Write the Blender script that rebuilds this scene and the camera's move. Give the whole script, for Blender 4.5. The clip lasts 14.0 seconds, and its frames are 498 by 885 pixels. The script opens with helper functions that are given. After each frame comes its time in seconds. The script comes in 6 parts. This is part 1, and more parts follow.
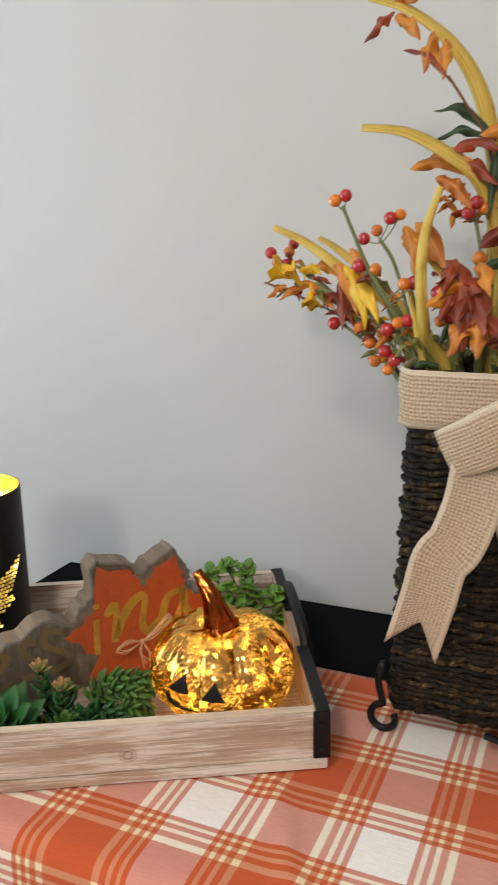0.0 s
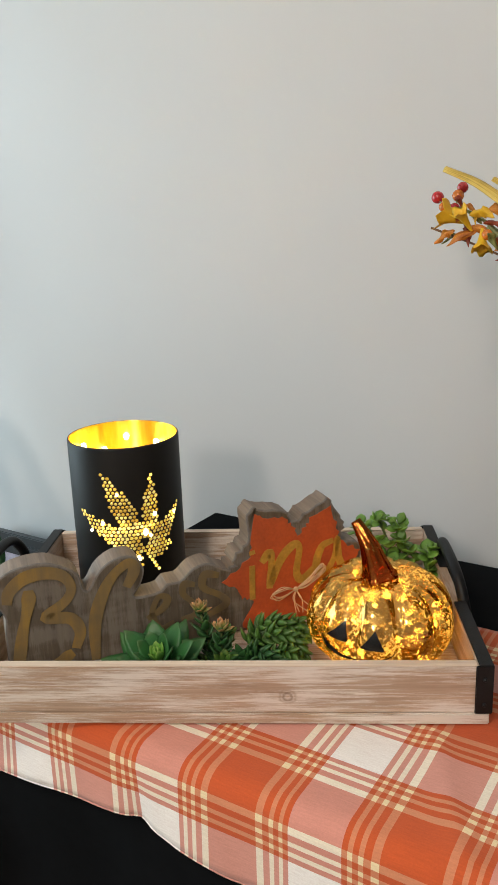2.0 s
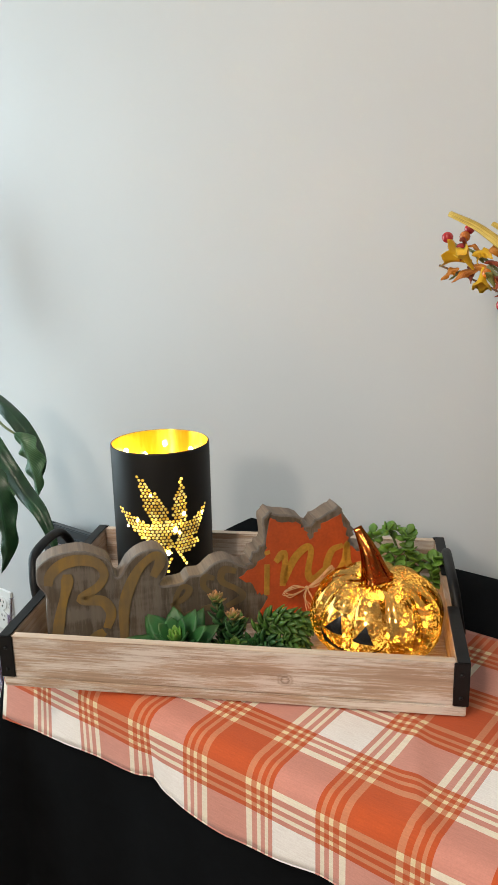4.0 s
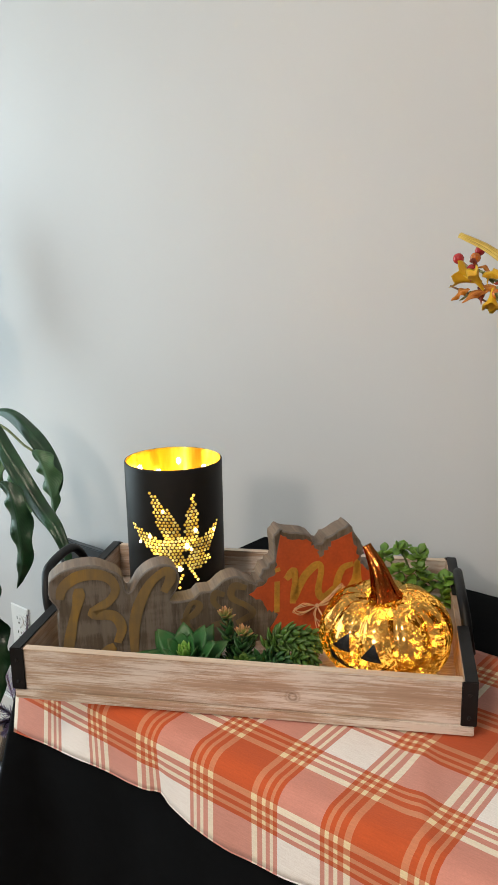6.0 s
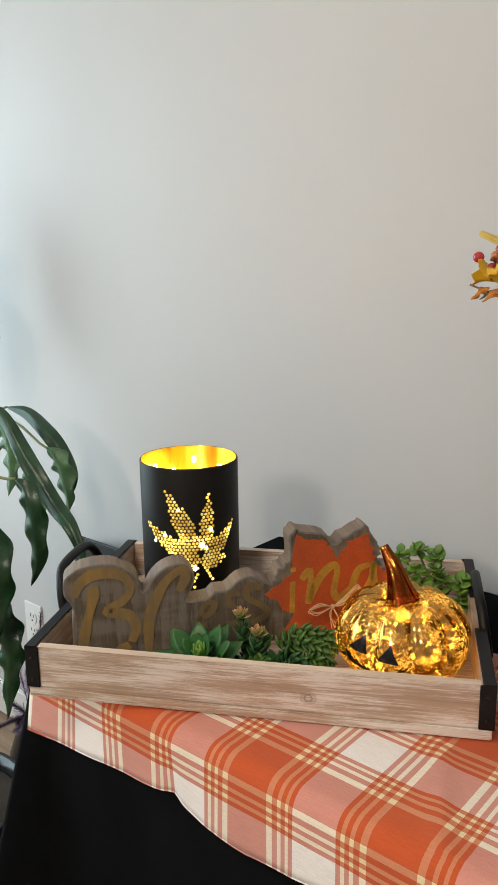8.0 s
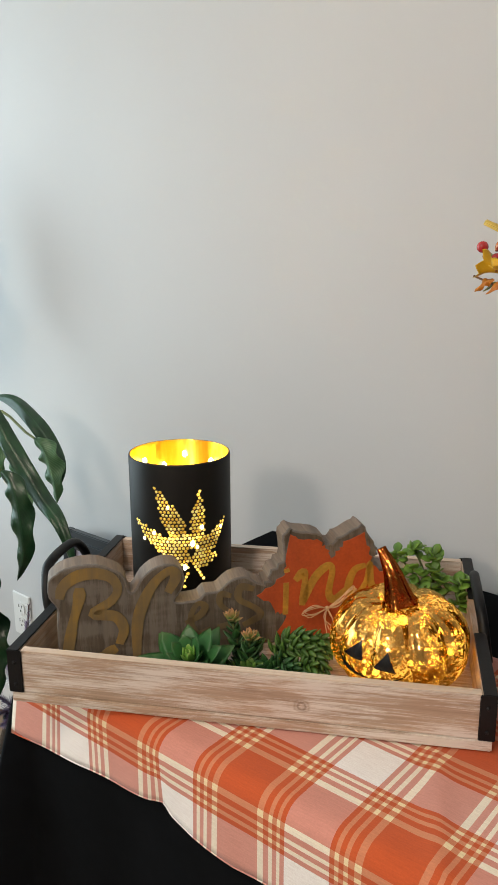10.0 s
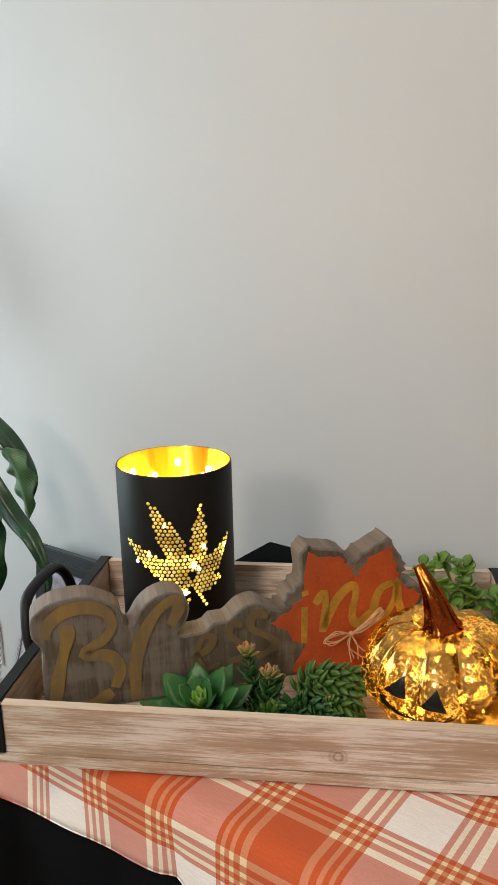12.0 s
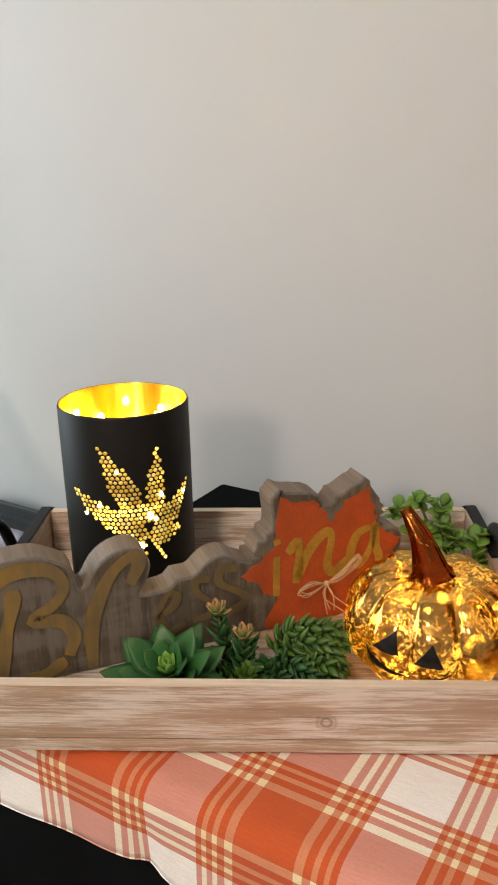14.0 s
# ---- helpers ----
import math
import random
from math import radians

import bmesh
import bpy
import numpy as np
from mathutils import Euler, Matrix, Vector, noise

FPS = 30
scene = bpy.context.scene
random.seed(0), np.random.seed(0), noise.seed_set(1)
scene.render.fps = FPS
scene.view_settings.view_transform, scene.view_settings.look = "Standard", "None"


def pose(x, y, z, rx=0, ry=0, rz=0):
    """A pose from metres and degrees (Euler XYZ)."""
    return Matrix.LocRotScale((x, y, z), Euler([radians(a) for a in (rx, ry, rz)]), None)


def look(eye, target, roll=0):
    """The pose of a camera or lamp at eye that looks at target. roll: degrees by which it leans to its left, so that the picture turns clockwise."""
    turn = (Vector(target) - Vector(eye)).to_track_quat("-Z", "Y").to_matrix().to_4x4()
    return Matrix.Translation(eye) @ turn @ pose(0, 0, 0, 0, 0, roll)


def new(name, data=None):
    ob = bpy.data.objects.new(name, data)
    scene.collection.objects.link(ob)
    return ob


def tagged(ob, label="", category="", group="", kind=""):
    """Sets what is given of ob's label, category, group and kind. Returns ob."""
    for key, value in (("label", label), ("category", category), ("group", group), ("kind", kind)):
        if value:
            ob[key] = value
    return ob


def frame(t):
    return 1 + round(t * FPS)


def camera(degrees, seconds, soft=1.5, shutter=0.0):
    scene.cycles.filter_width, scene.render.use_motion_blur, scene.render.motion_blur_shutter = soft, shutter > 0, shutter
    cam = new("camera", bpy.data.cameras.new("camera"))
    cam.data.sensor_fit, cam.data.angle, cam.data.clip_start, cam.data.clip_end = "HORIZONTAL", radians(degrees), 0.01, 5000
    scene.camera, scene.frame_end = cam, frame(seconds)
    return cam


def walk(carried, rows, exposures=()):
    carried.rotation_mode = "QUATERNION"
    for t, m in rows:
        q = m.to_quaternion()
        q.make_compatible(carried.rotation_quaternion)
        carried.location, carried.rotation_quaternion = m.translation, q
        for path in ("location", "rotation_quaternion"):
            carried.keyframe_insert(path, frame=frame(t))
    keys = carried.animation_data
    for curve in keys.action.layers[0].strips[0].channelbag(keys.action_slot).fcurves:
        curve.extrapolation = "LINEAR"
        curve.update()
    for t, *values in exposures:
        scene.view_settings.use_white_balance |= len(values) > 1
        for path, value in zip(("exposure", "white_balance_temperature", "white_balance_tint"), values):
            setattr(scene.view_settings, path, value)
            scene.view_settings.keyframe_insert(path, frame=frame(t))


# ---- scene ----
cam = camera(34.2, 14.0, soft=1.6, shutter=0.4)
PATH = [
    (0, (0.135, -0.666, 1.234), (0.27, 1.272, 0.758), -1.1),
    (0.5, (0.119, -0.662, 1.228), (0.126, 1.273, 0.725), -1.4),
    (1, (0.099, -0.662, 1.223), (0.03, 1.267, 0.701), -1.6),
    (1.5, (0.093, -0.661, 1.219), (-0.03, 1.26, 0.678), -1.9),
    (2, (0.09, -0.666, 1.216), (-0.066, 1.251, 0.668), -2.0),
    (2.5, (0.092, -0.687, 1.222), (-0.075, 1.228, 0.669), -1.9),
    (3, (0.112, -0.718, 1.235), (-0.096, 1.193, 0.681), -1.8),
    (3.5, (0.15, -0.748, 1.243), (-0.139, 1.157, 0.704), -1.2),
    (6, (0.177, -0.765, 1.238), (-0.212, 1.141, 0.776), -1.0),
    (6.5, (0.175, -0.761, 1.239), (-0.224, 1.145, 0.784), -0.9),
    (7, (0.173, -0.758, 1.237), (-0.234, 1.146, 0.779), -1.0),
    (7.5, (0.175, -0.763, 1.235), (-0.24, 1.14, 0.781), -1.0),
    (8, (0.171, -0.76, 1.236), (-0.248, 1.14, 0.773), -0.8),
    (8.5, (0.17, -0.754, 1.234), (-0.241, 1.145, 0.763), -0.5),
    (11, (0.137, -0.670, 1.246), (-0.255, 1.222, 0.730), -0.1),
    (11.5, (0.109, -0.635, 1.227), (-0.247, 1.267, 0.721), -0.5),
    (12, (0.09, -0.611, 1.218), (-0.215, 1.3, 0.711), -1.4),
    (12.5, (0.074, -0.596, 1.217), (-0.199, 1.311, 0.681), -1.6),
    (13, (0.065, -0.573, 1.216), (-0.181, 1.328, 0.646), -1.0),
    (13.5, (0.051, -0.545, 1.204), (-0.157, 1.347, 0.59), -0.8),
    (14, (0.042, -0.528, 1.193), (-0.079, 1.356, 0.533), -1.2),
]
walk(cam, [(t, look(eye, target, roll)) for t, eye, target, roll in PATH],
     [(0, 0.06, 6250, 10), (0.5, -0.02, 6300, 10), (1.0, 0.06, 6350, 10), (2.0, 0.02, 6400, 10), (3.5, 0.10, 6450, 10), (6, -0.03, 6600, 12), (8.5, -0.05, 6600, 12), (11, -0.05, 6600, 12), (13, -0.08, 6750, 13), (14, 0.0, 6900, 15)])

# ---- light ----
T = pose(0, 0, 0, 0, 0, -28)          # the table's axes: along the wall, towards the wall, up
Z = 0.75                              # height of the cloth on the table
ROOM_L, ROOM_R, ROOM_N, ROOM_F, ROOM_H = -1.75, 2.4, 0.50, -2.8, 2.7
WIN_L = (-1.15, 0.22, 0.55, 1.85)     # window in the left wall: from, to, sill, head
WIN_F = (0.33, 0.69, 2.06, 2.44)         # unseen window added behind the camera, placed by shadows on the wall

world = bpy.data.worlds.new("world")
scene.world = world
world.use_nodes = True
wn, wl = world.node_tree.nodes, world.node_tree.links
sky = wn.new("ShaderNodeTexSky")
sky.sky_type, sky.sun_disc, sky.sun_elevation, sky.sun_rotation = "NISHITA", False, radians(35), radians(200)
wl.new(sky.outputs[0], wn["Background"].inputs[0])
wn["Background"].inputs[1].default_value = 0.1


def area(name, m, sx, sy, power, colour):
    d = bpy.data.lights.new(name, "AREA")
    d.shape, d.size, d.size_y, d.energy, d.color = "RECTANGLE", sx, sy, power, colour
    ob = new(name, d)
    ob.matrix_world = m
    return ob


def point(name, place, power, colour, radius):
    d = bpy.data.lights.new(name, "POINT")
    d.energy, d.color, d.shadow_soft_size = power, colour, radius
    ob = new(name, d)
    ob.location = place
    return ob


def at(u, n, z=0.0):
    return T @ Vector((u, n, z))


wl_c = at(ROOM_L + 0.02, (WIN_L[0] + WIN_L[1]) / 2, (WIN_L[2] + WIN_L[3]) / 2)
area("window_light", look(wl_c, wl_c + (T.to_3x3() @ Vector((1, 0, 0)))), WIN_L[1] - WIN_L[0], WIN_L[3] - WIN_L[2], 28, (0.70, 0.915, 1.0))
wf_c = at((WIN_F[0] + WIN_F[1]) / 2, ROOM_F + 0.02, (WIN_F[2] + WIN_F[3]) / 2)
area("window_light", look(wf_c, wf_c + (T.to_3x3() @ Vector((0, 1, 0)))), WIN_F[1] - WIN_F[0], WIN_F[3] - WIN_F[2], 28, (1.0, 0.875, 0.745))
# unseen ceiling lamp, added to brighten the tabletop and the cloth's front
lamp_c = at(0.0, -1.40, ROOM_H - 0.052)
area("added_lamp_light", look(lamp_c, lamp_c - Vector((0, 0, 1))), 0.30, 0.30, 17.5, (1.0, 0.87, 0.72))
for du, dn, dz in ((-0.020, -0.052, 0.040), (0.012, -0.050, 0.052), (0.030, -0.042, 0.018), (-0.046, -0.018, 0.060), (0.004, -0.020, 0.080), (0.052, -0.004, 0.045), (-0.004, 0.030, 0.050)):
    point("fairy_glow", (0.1565 + du, 0.0905 + dn, 0.763 + dz), 0.010, (1.0, 0.76, 0.30), 0.003)
point("fairy_glow", (-0.134, 0.247, 0.86), 0.9, (1.0, 0.72, 0.26), 0.012)
scene.view_settings.exposure = 0.0


# ---- materials ----
def material(name):
    m = bpy.data.materials.new(name)
    m.use_nodes = True
    return m, m.node_tree.nodes, m.node_tree.links, m.node_tree.nodes["Principled BSDF"]


def node(nodes, kind, **values):
    n = nodes.new(kind)
    for k, v in values.items():
        n.inputs[k.replace("_", " ")].default_value = v
    return n


def ramp(nodes, stops, mode="LINEAR"):
    r = nodes.new("ShaderNodeValToRGB")
    r.color_ramp.interpolation = mode
    els = r.color_ramp.elements
    els.remove(els[1])
    els[0].position, els[0].color = stops[0][0], (*stops[0][1], 1)
    for p, c in stops[1:]:
        els.new(p).color = (*c, 1)
    return r


def bump(nodes, links, bsdf, source, strength, distance=0.002):
    b = node(nodes, "ShaderNodeBump", Strength=strength, Distance=distance)
    links.new(source, b.inputs["Height"])
    links.new(b.outputs[0], bsdf.inputs["Normal"])
    return b


def mixed(nodes, links, kind, fac, a, b):
    m = nodes.new("ShaderNodeMix")
    m.data_type, m.blend_type = "RGBA", kind
    for socket, v in ((m.inputs[0], fac), (m.inputs[6], a), (m.inputs[7], b)):
        if hasattr(v, "is_linked"):
            links.new(v, socket)
        else:
            socket.default_value = v if isinstance(v, (int, float)) else (*v, 1)
    return m.outputs[2]


def sums(nodes, links, op, a, b=0.0):
    m = nodes.new("ShaderNodeMath")
    m.operation = op
    for socket, v in ((m.inputs[0], a), (m.inputs[1], b)):
        if hasattr(v, "is_linked"):
            links.new(v, socket)
        else:
            socket.default_value = v
    return m.outputs[0]


def coords(nodes, links, scale=(1, 1, 1), which="Object"):
    c = nodes.new("ShaderNodeTexCoord")
    m = node(nodes, "ShaderNodeMapping", Scale=scale)
    links.new(c.outputs[which], m.inputs[0])
    return m.outputs[0]


def noise_tex(nodes, links, vec, scale, detail=4.0, rough=0.55, distort=0.0):
    n = node(nodes, "ShaderNodeTexNoise", Scale=scale, Detail=detail, Roughness=rough, Distortion=distort)
    links.new(vec, n.inputs["Vector"])
    return n.outputs["Fac"]


def plain(name, colour, rough=0.5, metal=0.0, vary=0.12, scale=30.0, relief=0.15, spread=0.0, sheen=0.0, coat=0.0, shine=0.5):
    """A surface of one colour with grain at two scales."""
    m, n, l, b = material(name)
    v = coords(n, l)
    f1, f2 = noise_tex(n, l, v, scale), noise_tex(n, l, v, scale * 7)
    f = sums(n, l, "ADD", sums(n, l, "MULTIPLY", f1, 0.6), sums(n, l, "MULTIPLY", f2, 0.4))
    if spread:
        oi = n.new("ShaderNodeObjectInfo")
        f = sums(n, l, "ADD", f, sums(n, l, "MULTIPLY", sums(n, l, "SUBTRACT", oi.outputs["Random"], 0.5), spread))
    lo, hi = [c * (1 - vary * 2) for c in colour], [min(1, c * (1 + vary * 2)) for c in colour]
    r = ramp(n, [(0.25, lo), (0.75, hi)])
    l.new(f, r.inputs[0])
    l.new(r.outputs[0], b.inputs["Base Color"])
    b.inputs["Roughness"].default_value, b.inputs["Metallic"].default_value = rough, metal
    b.inputs["Sheen Weight"].default_value, b.inputs["Coat Weight"].default_value, b.inputs["Specular IOR Level"].default_value = sheen, coat, shine
    if relief:
        bump(n, l, b, f2, relief, 0.001)
    return m


def wood(name, dark, light, wash=0.0, along="x", grain=1.0, knot=None, rough=0.65):
    """Planks with long grain, growth bands and patches of worn whitewash."""
    m, n, l, b = material(name)
    s = {"x": (1.3, 40, 40), "y": (40, 2.2, 40), "z": (40, 40, 2.2)}[along]
    v = coords(n, l, [a * grain for a in s])
    g = noise_tex(n, l, v, 2.0, 6, 0.62, 0.6)
    fine = noise_tex(n, l, v, 9.0, 3, 0.6)
    f = sums(n, l, "ADD", sums(n, l, "MULTIPLY", g, 0.7), sums(n, l, "MULTIPLY", fine, 0.3))
    r = ramp(n, [(0.3, dark), (0.5, [(a + c) / 2 for a, c in zip(dark, light)]), (0.68, light)])
    l.new(f, r.inputs[0])
    col = r.outputs[0]
    if wash:
        w = noise_tex(n, l, coords(n, l, [a * grain * (1.7 if a < 5 else 1.4) for a in s]), 2.6, 8, 0.8)
        zone = noise_tex(n, l, coords(n, l, (5, 9, 26)), 1.6, 3, 0.5)
        w = sums(n, l, "ADD", sums(n, l, "MULTIPLY", w, 0.56), sums(n, l, "MULTIPLY", zone, 0.44))
        wr = ramp(n, [(0.472, (0, 0, 0)), (0.548, (1, 1, 1))])
        l.new(w, wr.inputs[0])
        col = mixed(n, l, "MIX", sums(n, l, "MULTIPLY", wr.outputs[0], wash), col, (0.78, 0.72, 0.66))
    if knot:
        k = node(n, "ShaderNodeMapping", Scale=(1 / 0.011, 0.001, 1 / 0.009))
        k.vector_type = "POINT"
        k.inputs["Location"].default_value = (-knot[0] / 0.011, 0, -knot[2] / 0.009)
        c = n.new("ShaderNodeTexCoord")
        l.new(c.outputs["Object"], k.inputs[0])
        ln = n.new("ShaderNodeVectorMath")
        ln.operation = "LENGTH"
        l.new(k.outputs[0], ln.inputs[0])
        d = sums(n, l, "ADD", ln.outputs["Value"], sums(n, l, "MULTIPLY", g, 0.9))
        kr = ramp(n, [(0.0, (0.80, 0.74, 0.70)), (0.42, (0.92, 0.88, 0.84)), (0.56, (0.48, 0.41, 0.36)), (0.66, (0.88, 0.84, 0.80)), (0.76, (0.72, 0.66, 0.60)), (0.9, (1, 1, 1))])
        l.new(sums(n, l, "MULTIPLY", d, 0.7), kr.inputs[0])
        col = mixed(n, l, "MULTIPLY", 1.0, col, kr.outputs[0])
    l.new(col, b.inputs["Base Color"])
    b.inputs["Roughness"].default_value = rough
    bump(n, l, b, f, 0.35, 0.001)
    return m


def worn_shaded_gold(name, gold, wood_tone):
    """Gold paint worn along the board's grain; its dull tones hold the letters' shade."""
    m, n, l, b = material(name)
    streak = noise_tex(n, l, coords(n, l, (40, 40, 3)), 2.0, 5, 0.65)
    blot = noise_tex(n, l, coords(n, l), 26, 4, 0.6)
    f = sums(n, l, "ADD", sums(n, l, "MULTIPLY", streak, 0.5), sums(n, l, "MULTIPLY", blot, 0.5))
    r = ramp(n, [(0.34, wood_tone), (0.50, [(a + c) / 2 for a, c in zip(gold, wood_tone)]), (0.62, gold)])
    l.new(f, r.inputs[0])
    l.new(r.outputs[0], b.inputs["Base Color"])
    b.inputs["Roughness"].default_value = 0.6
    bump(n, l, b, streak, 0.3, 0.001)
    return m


def plaid(name, period_u, start_u, period_v, start_v):
    """Woven check: bands and lines of orange and white yarn in both directions."""
    m, n, l, b = material(name)
    uv = n.new("ShaderNodeUVMap")
    sep = n.new("ShaderNodeSeparateXYZ")
    l.new(uv.outputs[0], sep.inputs[0])
    white, cream, orange = (0.92, 0.89, 0.86), (0.84, 0.69, 0.43), (0.57, 0.090, 0.016)
    widths = [(0.048, "w"), (0.005, "o"), (0.0042, "l"), (0.005, "o"), (0.0042, "l"), (0.0065, "o"), (0.0068, "l"), (0.0486, "o"),
              (0.0068, "l"), (0.0065, "o"), (0.0042, "l"), (0.005, "o"), (0.0042, "l"), (0.005, "o")]
    total = sum(w for w, _ in widths)

    def family(axis, period, start, line):
        f = sums(n, l, "FRACT", sums(n, l, "ADD", sums(n, l, "DIVIDE", sums(n, l, "SUBTRACT", sep.outputs[axis], start), period), 10.0))
        stops, kinds, p = [], [], 0.0
        for w, k in widths:
            stops.append((p / total, {"w": white, "o": orange, "l": line}[k]))
            kinds.append((p / total, (1, 1, 1) if k == "o" else (0, 0, 0)))
            p += w
        rc, rk = ramp(n, stops, "CONSTANT"), ramp(n, kinds, "CONSTANT")
        l.new(f, rc.inputs[0]), l.new(f, rk.inputs[0])
        return rc.outputs[0], rk.outputs[0]

    cu, ku = family(0, period_u, start_u, cream)
    cv, kv = family(1, period_v, start_v, cream)
    # the yarn that covers: orange over white, and the lengthwise lines over the crosswise ones
    w = sums(n, l, "ADD", 0.52, sums(n, l, "MULTIPLY", sums(n, l, "SUBTRACT", kv, ku), 0.25))
    col = mixed(n, l, "MIX", w, cu, cv)
    vec = node(n, "ShaderNodeMapping", Scale=(1, 1, 1))
    l.new(uv.outputs[0], vec.inputs[0])
    thread = noise_tex(n, l, vec.outputs[0], 520, 3, 0.7)
    vx = node(n, "ShaderNodeMapping", Scale=(60, 700, 1))
    l.new(uv.outputs[0], vx.inputs[0])
    slub = noise_tex(n, l, vx.outputs[0], 1.0, 3, 0.6)
    broad = noise_tex(n, l, vec.outputs[0], 14, 3, 0.5)
    t = sums(n, l, "ADD", sums(n, l, "MULTIPLY", thread, 0.4), sums(n, l, "ADD", sums(n, l, "MULTIPLY", slub, 0.4), sums(n, l, "MULTIPLY", broad, 0.2)))
    tr = ramp(n, [(0.3, (0.85, 0.81, 0.79)), (0.7, (1.14, 1.15, 1.15))])
    l.new(t, tr.inputs[0])
    l.new(mixed(n, l, "MULTIPLY", 1.0, col, tr.outputs[0]), b.inputs["Base Color"])
    b.inputs["Roughness"].default_value, b.inputs["Sheen Weight"].default_value = 0.9, 0.15
    bump(n, l, b, t, 0.35, 0.0008)
    return m


def wall_paint(name, colour):
    m, n, l, b = material(name)
    v = coords(n, l)
    big, small = noise_tex(n, l, v, 1.6, 3), noise_tex(n, l, v, 260, 3, 0.6)
    r = ramp(n, [(0.3, [c * 0.97 for c in colour]), (0.7, [min(1, c * 1.02) for c in colour])])
    l.new(big, r.inputs[0])
    l.new(r.outputs[0], b.inputs["Base Color"])
    b.inputs["Roughness"].default_value = 0.6
    bump(n, l, b, small, 0.08, 0.001)
    return m


def leaf_mat(name, dark, light, vein=0.35, rough=0.35, ribs=22.0):
    """A leaf with side veins; uv runs across and along the blade."""
    m, n, l, b = material(name)
    uv = n.new("ShaderNodeUVMap")
    sep = n.new("ShaderNodeSeparateXYZ")
    l.new(uv.outputs[0], sep.inputs[0])
    across = sums(n, l, "ABSOLUTE", sums(n, l, "SUBTRACT", sep.outputs[0], 0.5))
    ph = sums(n, l, "MULTIPLY", sums(n, l, "SUBTRACT", sep.outputs[1], sums(n, l, "MULTIPLY", across, 0.5)), ribs * 6.283)
    rib = sums(n, l, "POWER", sums(n, l, "ADD", sums(n, l, "MULTIPLY", sums(n, l, "SINE", ph), 0.5), 0.5), 3.0)
    mid = sums(n, l, "LESS_THAN", across, 0.022)
    v = coords(n, l)
    g = noise_tex(n, l, v, 35, 4)
    r = ramp(n, [(0.3, dark), (0.72, light)])
    l.new(sums(n, l, "ADD", sums(n, l, "MULTIPLY", g, 0.8), sums(n, l, "MULTIPLY", rib, vein * 0.3)), r.inputs[0])
    col = mixed(n, l, "MIX", sums(n, l, "MULTIPLY", mid, 0.16 if vein < 0.5 else 0.3), r.outputs[0], [min(1, c * 1.8 + 0.02) for c in light])
    l.new(col, b.inputs["Base Color"])
    b.inputs["Roughness"].default_value = rough
    bump(n, l, b, sums(n, l, "ADD", rib, sums(n, l, "MULTIPLY", g, 0.5)), 0.05 + 0.16 * vein, 0.0015)
    return m


def blade_mat(name, dark, mid, light):
    """A dry husk with streaks along its length."""
    m, n, l, b = material(name)
    uv = n.new("ShaderNodeUVMap")
    mp = node(n, "ShaderNodeMapping", Scale=(9, 1.6, 1))
    l.new(uv.outputs[0], mp.inputs[0])
    g = noise_tex(n, l, mp.outputs[0], 1.0, 5, 0.7)
    blot = noise_tex(n, l, coords(n, l), 40, 3)
    f = sums(n, l, "ADD", sums(n, l, "MULTIPLY", g, 0.75), sums(n, l, "MULTIPLY", blot, 0.25))
    r = ramp(n, [(0.34, dark), (0.47, mid), (0.62, light)])
    l.new(f, r.inputs[0])
    l.new(r.outputs[0], b.inputs["Base Color"])
    b.inputs["Roughness"].default_value = 0.5
    bump(n, l, b, g, 0.4, 0.0015)
    return m


def succulent_mat(name, base, tip, edge=0.75):
    """Fleshy leaves; uv runs across and along each leaf, tips are tinted."""
    m, n, l, b = material(name)
    uv = n.new("ShaderNodeUVMap")
    sep = n.new("ShaderNodeSeparateXYZ")
    l.new(uv.outputs[0], sep.inputs[0])
    geo = n.new("ShaderNodeNewGeometry")
    v = coords(n, l)
    g = noise_tex(n, l, v, 90, 3)
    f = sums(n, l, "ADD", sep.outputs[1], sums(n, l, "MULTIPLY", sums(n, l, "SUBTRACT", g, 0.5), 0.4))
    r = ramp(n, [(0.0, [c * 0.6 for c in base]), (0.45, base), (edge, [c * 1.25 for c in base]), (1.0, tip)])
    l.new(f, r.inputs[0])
    vr = ramp(n, [(0.0, (0.65, 0.7, 0.6)), (1.0, (1.25, 1.2, 1.15))])
    l.new(geo.outputs["Random Per Island"], vr.inputs[0])
    l.new(mixed(n, l, "MULTIPLY", 1.0, r.outputs[0], vr.outputs[0]), b.inputs["Base Color"])
    b.inputs["Roughness"].default_value = 0.45
    b.inputs["Subsurface Weight"].default_value = 0.0
    bump(n, l, b, g, 0.2, 0.001)
    return m


def glow(name, colour, strength):
    m, n, l, b = material(name)
    b.inputs["Base Color"].default_value = (*colour, 1)
    b.inputs["Emission Color"].default_value = (*colour, 1)
    b.inputs["Emission Strength"].default_value = strength
    return m


